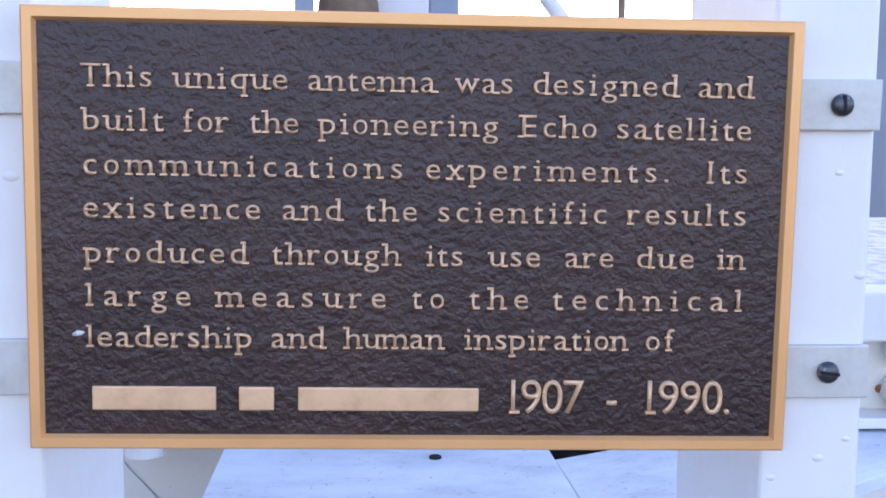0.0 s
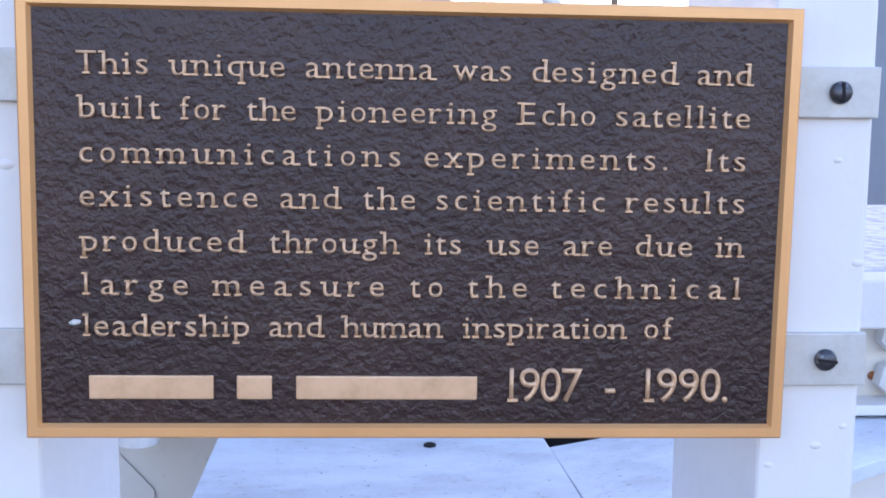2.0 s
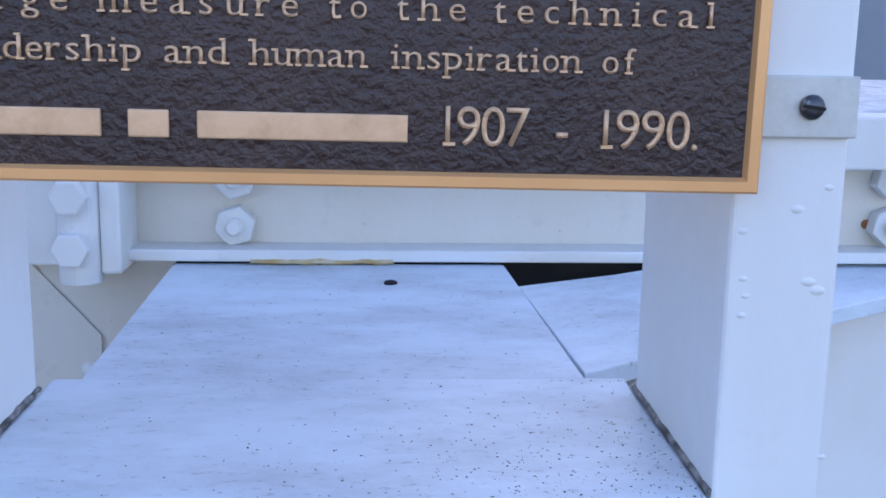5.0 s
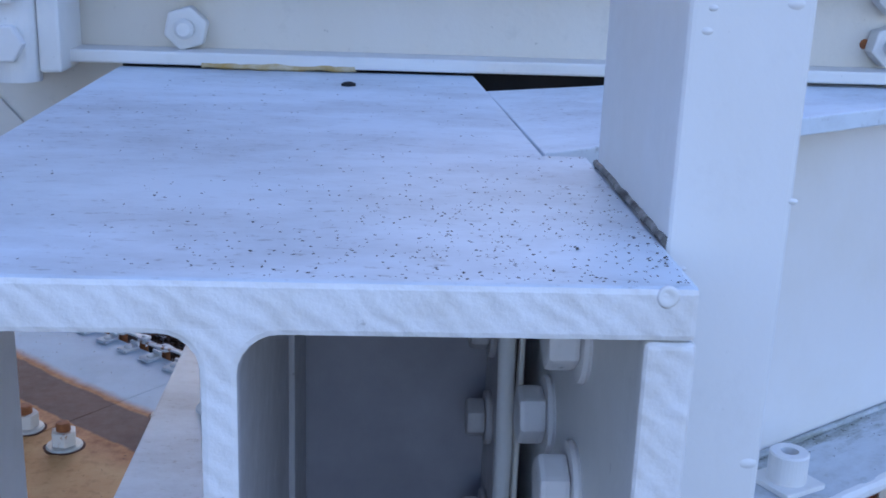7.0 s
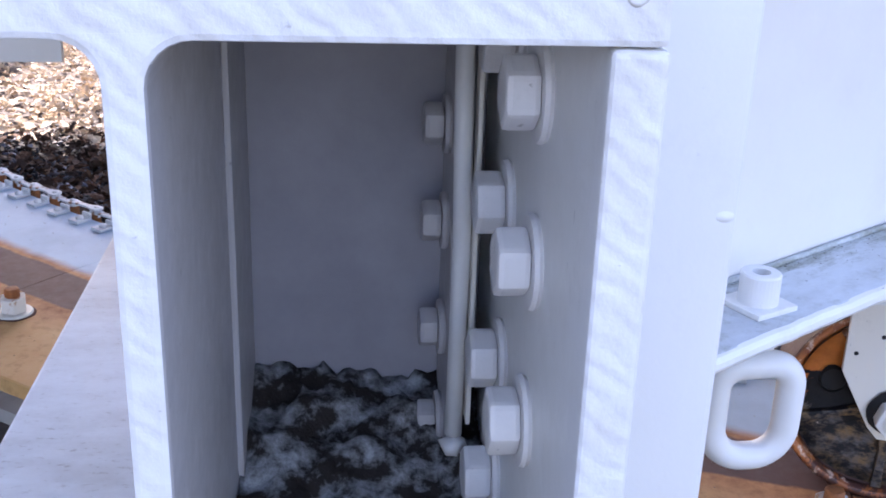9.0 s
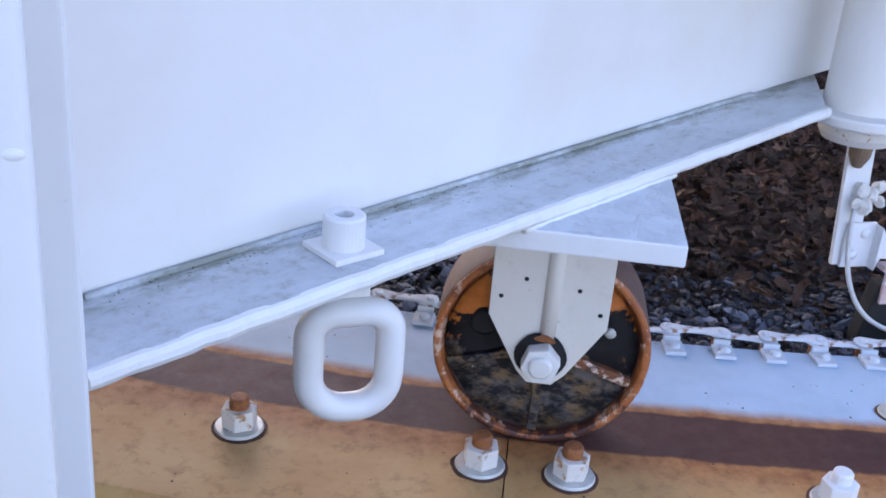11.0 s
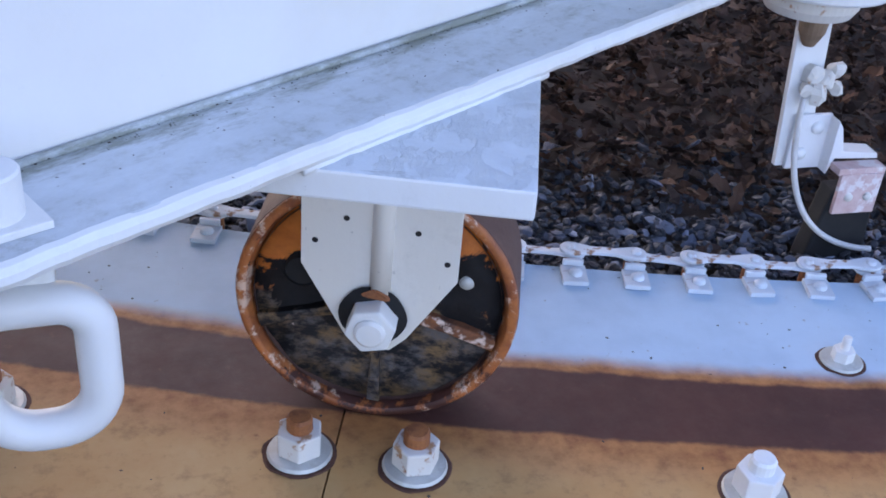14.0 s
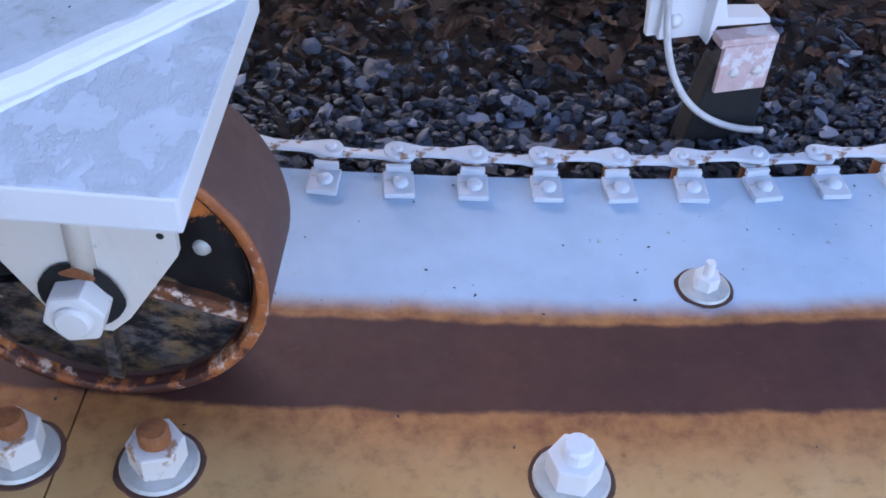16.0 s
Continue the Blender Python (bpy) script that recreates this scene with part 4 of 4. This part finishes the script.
truck = thing("wheel_truck", "track wheel in a white forked bracket under a gusset plate", "wheel truck", W)
WX, WZ, WR = 0.2485, -0.5275, 0.1155
gusset = part("gusset", wavy(prism([(0.137, 0.611), (0.3585, 0.611), (0.3585, 0.80), (0.3, 0.96), (0.137, 0.96)], -0.3555, -0.3345, "z", 0.002), 0.0004, 20), PEELING, truck, "thick white gusset plate with peeling paint")
gusset.data.materials.append(PAINT)
for p in gusset.data.polygons:
    if p.normal.z < 0.8:
        p.material_index = 1
fork = [(WX - 0.059, -0.356), (WX - 0.059, -0.484), (WX - 0.024, -0.547), (WX - 0.012, -0.560), (WX + 0.014, -0.560), (WX + 0.027, -0.547), (WX + 0.064, -0.488), (WX + 0.064, -0.356)]
part("fork_plate", prism(fork, 0.733, 0.7415, "y", 0.001), PAINT_AGED, truck, "cream white tapered plate")
part("fork_plate", prism(fork, 0.842, 0.851, "y", 0.001), PAINT_AGED, truck)
part("rib", tube([(WX + 0.005, 0.7350, -0.356), (WX + 0.004, 0.7350, -0.506)], 0.0088, n=14), PAINT_AGED, truck, "half-round stiffening rib", smooth=True)
# small holes drawn as black discs, their shade in the colour
for dx, z in ((-0.024, -0.44), (-0.048, -0.462), (0.031, -0.447), (0.055, -0.472)):
    part("hole_shade_dot", lathe([(0.0026, 0.0), (0.0022, 0.0006), (0, 0.0007)], 10, pose(WX + dx, 0.7331, z, 90, 0, 0)), BLACK, truck)
part("rust_drip", wavy(lathe([(0.009, 0.0), (0.007, 0.0007), (0, 0.0009)], 14, pose(WX + 0.002, 0.7262, -0.503, 90, 0, 0) @ Matrix.Diagonal((1.3, 0.5, 1, 1))), 0.002, 90), STUD_RUST, truck, "rust weeping above the axle nut")
ax_nut = hexagon(0.0365, 0.0, 0.022, 0.0025, radians(12))
bmesh.ops.transform(ax_nut, matrix=Matrix.Translation((WX, 0.7325, WZ - 0.0005)) @ pose(0, 0, 0, 90, 0, 0), verts=ax_nut.verts)
nut_ob = part("axle_nut", ax_nut, NUT_CLEAN, truck, "white painted hex axle nut")
part("axle_end", lathe([(0.0125, 0.018), (0.0125, 0.0245), (0.010, 0.0265), (0, 0.027)], 24, Matrix.Translation((WX, 0.7325, WZ - 0.0005)) @ pose(0, 0, 0, 90, 0, 0)), NUT_CLEAN, nut_ob)
part("axle", lathe([(0, -0.125), (0.013, -0.125), (0.013, 0.0), (0, 0.0)], 20, Matrix.Translation((WX, 0.7325, WZ - 0.0005)) @ pose(0, 0, 0, 90, 0, 0)), STUD_RUST, truck)
part("grease_collar", wavy(lathe([(0.0, 0.0005), (0.026, 0.0005), (0.0275, 0.002), (0.02, 0.0045), (0, 0.005)], 26, Matrix.Translation((WX, 0.7325, WZ + 0.0015)) @ pose(0, 0, 0, 90, 0, 0)), 0.002, 60), BLACK, truck, "black grease round the axle")


def wheel():
    """A spoked iron wheel with a thin lip and a shallow dished web."""
    hub = Matrix.Translation((WX, 0.747, WZ)) @ pose(0, 0, 0, -90, 0, 0)     # local z runs to the ring's middle
    ob = part("wheel", wavy(lathe([(WR - 0.0085, 0.0008), (WR - 0.0065, -0.0005), (WR - 0.002, -0.0003), (WR - 0.0004, 0.002), (WR - 0.0075, 0.0055), (WR - 0.0095, 0.003), (WR - 0.0085, 0.0008)], 72, hub), 0.0007, 70), RIM, truck, "orange painted rim with flaking edge", smooth=True)
    part("tread", lathe([(WR - 0.008, 0.0035), (WR - 0.0003, 0.0022), (WR, 0.004), (WR, 0.084), (WR - 0.0015, 0.087), (WR - 0.014, 0.087), (WR - 0.014, 0.0065)], 72, hub), TREAD, ob, "smooth brown worn tread", smooth=True)
    part("barrel", wavy(lathe([(WR - 0.0088, 0.0012), (WR - 0.0135, 0.013), (WR - 0.011, 0.016), (WR - 0.0088, 0.004)], 72, hub), 0.0008, 60), RIM, ob, "sloping inner face of the rim, flaking orange", smooth=True)
    disc = lathe([(0.03, 0.012), (0.05, 0.014), (0.075, 0.014), (WR - 0.0125, 0.011), (WR - 0.0142, 0.046), (0.03, 0.046)], 72, hub)
    part("disc", wavy(disc, 0.004, 45), WHEEL, ob, "greasy dished web", smooth=True)
    part("hub", lathe([(0.0135, 0.002), (0.028, 0.002), (0.031, 0.005), (0.033, 0.046), (0.0135, 0.046)], 36, hub), WHEEL, ob)
    for k in range(5):
        a = math.radians(90 + 72 * k)
        m = hub @ pose(0, 0, 0, 0, 0, math.degrees(a))
        spoke = prism([(0.03, -0.006), (0.06, -0.0042), (WR - 0.012, -0.006), (WR - 0.012, 0.006), (0.06, 0.0042), (0.03, 0.006)], 0.004, 0.03, "z", 0.002)
        bmesh.ops.transform(spoke, matrix=m, verts=spoke.verts)
        part("spoke", wavy(spoke, 0.003, 60), SPOKE_WORN if k in (2, 4) else WHEEL, ob, "spoke with paint worn pale along its edge" if k in (2, 4) else "")
        if k not in (1, 2):
            continue
        hm = hub @ pose(0, 0, 0, 0, 0, math.degrees(a) + 36) @ Matrix.Translation((0.066, 0, 0.0085))
        # no hole is cut: a black disc paints its dark inside
        part("hole_shade_disc", lathe([(0.0, 0.0), (0.0125, 0.0), (0.014, 0.0035), (0.0155, 0.0062), (0.0165, 0.003)], 24, hm), BLACK, ob, "black disc on the web painting a hole's shade")
    return ob


wheel()
# small pale bolts beside the fork
for dx, dz in ((-0.071, 0.022), (0.071, 0.022)):
    hm = Matrix.Translation((WX + dx, 0.762, WZ + dz)) @ pose(0, 0, 0, 90, 0, 0)
    part("web_bolt", lathe([(0, -0.014), (0.0068, -0.014), (0.0068, 0.0), (0.005, 0.003), (0, 0.0035)], 18, hm), ZINC, truck, smooth=True)

# ---------------------------------------------------------------- upright pipe and rail scraper
# both stand a little further out than first drawn: one scaling about a point by the beam's foot
OUT = Matrix.Translation((0.30, -0.12, 0.0)) @ Matrix.Scale(1.07, 4) @ Matrix.Translation((-0.30, 0.12, 0.0))
pipe = thing("upright_pipe", "white painted upright pipe with a round flange at the beam's end", "pipe", OUT @ pose(0.925, 0.815, 0, 0, 0, 0) @ Matrix.Diagonal((0.83, 0.83, 1, 1)))
part("pipe_shaft", lathe([(0.050, 0.56), (0.0575, 0.56), (0.0575, -0.312), (0.0, -0.312)], 48), PAINT_PANEL, pipe, smooth=False)
part("pipe_flange", lathe([(0, -0.312), (0.088, -0.312), (0.09, -0.315), (0.0895, -0.323), (0.087, -0.3255), (0, -0.3255)], 56), PAINT, pipe)
part("collar", lathe([(0, -0.326), (0.056, -0.326), (0.0565, -0.343), (0.05, -0.352), (0, -0.354)], 40), NUT_WHITE, pipe, "collar with rust bleeding through the paint")

scraper = thing("rail_scraper", "white hanger bar with rubber block sweeping the chain edge", "track scraper", OUT)


def lean(bm, by):
    for v in bm.verts:
        v.co.x -= by * (v.co.z + 0.352) / 0.17
    return bm


part("hanger_bar", wavy(lean(box(0.918, 0.954, 0.812, 0.819, -0.522, -0.352, 0.001), 0.014), 0.0006, 40), PAINT, scraper)
part("rusty_stub", lathe([(0, -0.354), (0.015, -0.354), (0.013, -0.372), (0.006, -0.386), (0, -0.387)], 18, Matrix.Translation((0.930, 0.806, 0))), BROWN, scraper)
for k, (dx, dz, rr) in enumerate(((0.018, 0, 0.011), (0.032, -0.004, 0.009), (0.024, -0.017, 0.011), (0.042, 0.004, 0.009), (0.046, -0.014, 0.008), (0.012, -0.014, 0.007))):
    part("clamp_piece", wavy(lathe([(0, -0.004), (rr, -0.004), (rr, 0.004), (rr * 0.6, 0.008), (0, 0.008)], 10, pose(0.926 + dx, 0.806 - 0.003 * (k % 3), -0.418 + dz, 90, 20 * k, 30 * k)), 0.004, 90), NUT_WHITE, scraper)
part("angle_bracket", box(0.940, 0.981, 0.806, 0.811, -0.523, -0.462, 0.001), PAINT_GREYED, scraper, "greyed white bracket")
part("angle_bracket", prism([(0.979, -0.523), (0.979, -0.462), (0.985, -0.47), (0.993, -0.497), (1.034, -0.501), (1.036, -0.507), (0.985, -0.505)], 0.79, 0.812, "y", 0.0008), PAINT_GREYED, scraper)
part("primer_plate", box(0.982, 1.036, 0.772, 0.79, -0.516, -0.508, 0.001), PINK, scraper, "red oxide primed edge")
part("face_plate", box(0.985, 1.034, 0.770, 0.775, -0.560, -0.514, 0.001), PINK, scraper, "pale plate with two screws, primer showing")
for dx in (0.999, 1.021):
    part("small_screw", lathe([(0.0048, 0), (0.0045, 0.002), (0, 0.0035)], 14, pose(dx, 0.770, -0.540, 90, 0, 0)), NUT_WHITE, scraper, smooth=True)
part("bracket_screw", lathe([(0.007, 0), (0.0065, 0.003), (0, 0.005)], 16, pose(0.966, 0.806, -0.476, 90, 0, 0)), PAINT, scraper, smooth=True)
part("bracket_screw", lathe([(0.007, 0), (0.0065, 0.003), (0, 0.005)], 16, pose(0.953, 0.806, -0.505, 90, 0, 0)), PAINT, scraper, smooth=True)
part("rubber_block", prism([(0.984, -0.535), (1.036, -0.535), (1.046, -0.662), (0.962, -0.662)], 0.776, 0.80, "y", 0.003), BLACK, scraper, "black rubber wiper block")
wire = []
for k in range(25):
    t = k / 24
    wire.append(((1 - t) ** 3 * 0.937 + 3 * (1 - t) ** 2 * t * 0.930 + 3 * (1 - t) * t ** 2 * 0.975 + t ** 3 * 1.038,
                 0.80 - 0.04 * t, (1 - t) ** 3 * -0.44 + 3 * (1 - t) ** 2 * t * -0.56 + 3 * (1 - t) * t ** 2 * -0.60 + t ** 3 * -0.600))
part("cable", tube(wire, 0.0032, n=10), WIRE, scraper, "thin pale cable in a loop", smooth=True)

# ---------------------------------------------------------------- rear cross beam
cross = thing("cross_beam", "white painted cross beam with bolt heads and yellowed lower edge", "beam")
part("web", box(-1.3, 1.3, 0.648, 0.658, 0.012, 0.098, 0), PAINT_AGED, cross)
part("lower_flange", wavy(box(-1.3, 1.3, 0.6045, 0.648, 0.0020, 0.0135, 0.002), 0.0008, 14), PAINT, cross)
part("upper_lip", box(-1.3, 1.3, 0.60, 0.66, 0.096, 0.148, 0.003), PAINT, cross)
part("yellow_bead", wavy(tube([(-0.285 + 0.006 * i, 0.6055, 0.0025 + 0.0012 * noise.noise(Vector((i * 0.8, 0, 3)))) for i in range(24)], 0.0026, n=7), 0.002, 60), plain("rust_yellow", (0.42, 0.27, 0.07), (0.62, 0.55, 0.40), 40), cross, "yellowed rusty sealant")


def cross_nut(x, z, r=0.021):
    m = pose(x, 0.648, z, 90, 0, 0)
    h = hexagon(r * 1.7, 0.0, 0.02, 0.003, 0.3)
    bmesh.ops.transform(h, matrix=m, verts=h.verts)
    ob = part("bolt_head", h, PAINT, cross)
    part("bolt_tip", lathe([(0.009, 0.02), (0.009, 0.028), (0.006, 0.031), (0, 0.0315)], 14, m), PAINT, ob)


for x, z in ((-0.302, 0.032), (-0.302, 0.078), (0.355, 0.035), (0.355, 0.082)):
    cross_nut(x, z)
part("rust_drip", lathe([(0.005, 0), (0.004, 0.001), (0, 0.0015)], 10, pose(0.336, 0.6478, 0.035, 90, 0, 0)), STUD_RUST, cross)
stiff = thing("brace_pipe", "white pipe brace and bracket plate bolted to the cross beam", "brace")
part("brace_tube", lathe([(0.0, -0.012), (0.020, -0.012), (0.020, 0.35), (0, 0.35)], 28, Matrix.Translation((-0.438, 0.582, 0))), PAINT, stiff, smooth=False)
part("bracket_plate", box(-0.418, -0.399, 0.575, 0.6475, -0.004, 0.095, 0.003), PAINT, stiff)
part("back_plate", box(-0.50, -0.418, 0.6035, 0.612, -0.002, 0.099, 0.002), PAINT, stiff)
for z in (0.022, 0.07):
    h = hexagon(0.03, 0.0, 0.012, 0.002)
    bmesh.ops.transform(h, matrix=pose(-0.440, 0.5625, z, 90, 0, 0), verts=h.verts)
    part("bolt_head", h, PAINT, stiff)

# cream plate hanging behind the beam on the left
gus = thing("hanging_plate", "aged cream steel plate with a cut corner below the cross beam", "plate")
part("rear_plate_or_gap_shade", box(-1.0, -0.36, 0.632, 0.64, -0.165, -0.0005, 0.001), PAINT_AGED, gus)
part("corner_plate", prism([(-0.53, -0.001), (-0.502, -0.001), (-0.434, -0.077), (-0.434, -0.164), (-0.53, -0.164)], 0.6275, 0.6315, "y", 0.0008), PAINT_AGED, gus, "thin cut-corner plate")
part("rivet", lathe([(0.009, 0), (0.008, 0.004), (0.004, 0.007), (0, 0.008)], 16, pose(-0.446, 0.6275, -0.113, 90, 0, 0)), PAINT, gus, smooth=True)
# black sheet added behind the gap; its colour stands for the shade there
part("rear_plate_or_gap_shade", box(-0.36, 0.145, 0.632, 0.64, -0.10, 0.0018, 0), BLACK, gus)

# gritty deck and what stands on it
deck = thing("gritty_deck", "pale gritty deck slab behind the cross beam", "deck")
part("slab", box(-1.6, 2.2, 0.662, 1.5, 0.10, 0.150, 0.004), GRIT, deck)
for x in (-1.5, 2.1):
    part("deck_leg", box(x - 0.04, x + 0.04, 1.3, 1.38, -0.68, 0.1, 0.004), PAINT_AGED, deck)


def deck_post(x0, x1, mat, label, y=1.18, lean=0.0):
    ob = thing("deck_post", label, "post", group="uprights on the deck")
    bm = box(x0, x1, y, y + (x1 - x0), 0.149, 1.1, 0.003)
    for v in bm.verts:
        v.co.x += lean * (v.co.z - 0.48)
    part("shaft", bm, mat, ob)
    return ob


deck_post(-0.338, -0.310, GREY_BLUE, "narrow grey upright standing on the deck")
deck_post(-0.136, -0.092, GREY_BLUE, "grey square upright standing on the deck")
deck_post(0.150, 0.160, BROWN, "thin dark rod standing on the deck")
drum = thing("brown_housing", "rounded brown housing standing on the deck", "housing", pose(-0.262, 1.30, 0))
part("shell", lathe([(0, 0.149), (0.052, 0.149), (0.052, 0.47), (0.046, 0.52), (0.03, 0.56), (0, 0.57)], 32), BROWN, drum, smooth=True)
brace = thing("slanting_brace", "white slanting flat brace on the deck", "brace")
part("bar", prism([(-0.40, 0.1495), (-0.34, 0.1495), (-0.12, 0.52), (0.03, 0.80), (-0.05, 0.80), (-0.215, 0.52)], 1.36, 1.38, "y", 0.002), PAINT_PANEL, brace)
cond = thing("bent_conduit", "cream bent conduit pipe on the deck", "pipe")
part("conduit", tube([(0.085, 1.2, 0.149), (0.082, 1.2, 0.42), (0.072, 1.2, 0.47), (0.045, 1.2, 0.505), (0.015, 1.2, 0.56), (0.0, 1.2, 0.62)], 0.012, n=14), PAINT_AGED, cond, smooth=True)

shed = thing("equipment_shed", "grey-blue painted shed wall beyond the deck", "shed")
part("wall", box(1.38, 5.4, 3.3, 3.38, -0.68, 2.4, 0.004), GREY_BLUE, shed)
for k in range(14):
    part("batten", box(1.42 + 0.28 * k, 1.445 + 0.28 * k, 3.288, 3.3, -0.68, 2.4, 0.002), GREY_BLUE, shed)

# unseen slabs and a left wall, added only to block sun and sky
blocker = thing("sun_blocker", "unseen slabs and wall added to keep sun and sky off", "machine")
part("shade_slab", box(-7.5, 0.0, 0.85, 4.52, 1.45, 1.60, 0.01), PAINT_AGED, blocker)
part("high_shade_slab", box(-0.9, 2.1, 3.75, 7.4, 4.0, 4.15, 0.01), PAINT_AGED, blocker)
part("shade_wing", box(-7.5, -1.62, 4.525, 9.0, 1.45, 1.60, 0.01), PAINT_AGED, blocker)
part("shade_wall", box(-2.47, -2.37, -0.9, 3.6, -0.70, 1.448, 0.01), GREY_BLUE, blocker, "unseen grey wall added to dim light from the left")
for x, y, top in ((-7.2, 4.2, 1.45), (-7.2, 8.7, 1.45), (2.0, 7.2, 4.0)):
    part("leg", box(x - 0.08, x + 0.08, y - 0.08, y + 0.08, -0.70, top, 0.006), PAINT_AGED, blocker)

# ---------------------------------------------------------------- flecks on the plates
def flecks(name, count, spot, seed, lo, hi):
    rnd = random.Random(seed)
    verts, faces = [], []
    for _ in range(count):
        x, y, z = spot(rnd)
        s = rnd.uniform(lo, hi)
        m = pose(x, y, z, rnd.uniform(-12, 12), rnd.uniform(-12, 12), rnd.uniform(0, 360))
        k = len(verts)
        e = rnd.uniform(0.3, 0.8)
        verts += [tuple(m @ Vector(p)) for p in ((-s, 0, 0.0004), (0, -s * e, 0.0004), (s, 0, 0.0004), (0, s * e, 0.0004), (0, 0, 0.0004 + s * 0.3))]
        faces += [(k, k + 1, k + 4), (k + 1, k + 2, k + 4), (k + 2, k + 3, k + 4), (k + 3, k, k + 4)]
    me = bpy.data.meshes.new(name)
    me.from_pydata(verts, [], faces)
    return mesh_part(name, me, FLECK)


def deck_spot(rnd):
    if rnd.random() < 0.75:
        x, y = min(-0.004, -abs(rnd.gauss(0.0, 0.11))), abs(rnd.gauss(0.05, 0.09))
    else:
        x, y = rnd.uniform(-0.34, -0.04), rnd.uniform(0.01, 0.55)
    return max(x, -0.36), min(max(y, 0.004), 0.58 if -0.34 < x < -0.05 else 0.24), 0.0004


tagged(flecks("plate_debris", 1100, deck_spot, 12, 0.0003, 0.0012), "dark grit and leaf crumbs lying on the plate", "debris", kind="stuff")
nubs = thing("plate_bung", "small dark knob on the top plate", "knob", pose(-0.151, 0.526, -0.001))
part("knob", wavy(lathe([(0.0065, 0), (0.006, 0.002), (0.003, 0.0035), (0, 0.004)], 14), 0.001, 80), BLACK, nubs)


def flange_spot(rnd):
    u = rnd.uniform(0.25, 1.1)
    v = 0.284 - abs(rnd.gauss(0, 0.007 if rnd.random() < 0.75 else 0.03))
    p = SLANT @ Vector((u, v, -0.3197))
    return p.x, p.y, p.z


tagged(flecks("flange_debris", 420, flange_spot, 31, 0.0004, 0.0014), "crumbs of moss and dirt along the flange", "debris", kind="stuff")


def track_spot(rnd):
    p, a = ring_at(rnd.choice((rnd.uniform(-0.26, -0.1), rnd.uniform(0.0, 0.17))), rnd.uniform(-1.8, 0.9))
    return p.x, p.y, p.z


tagged(flecks("track_debris", 260, track_spot, 41, 0.0006, 0.0022), "small dark crumbs on the track plate", "debris", kind="stuff")
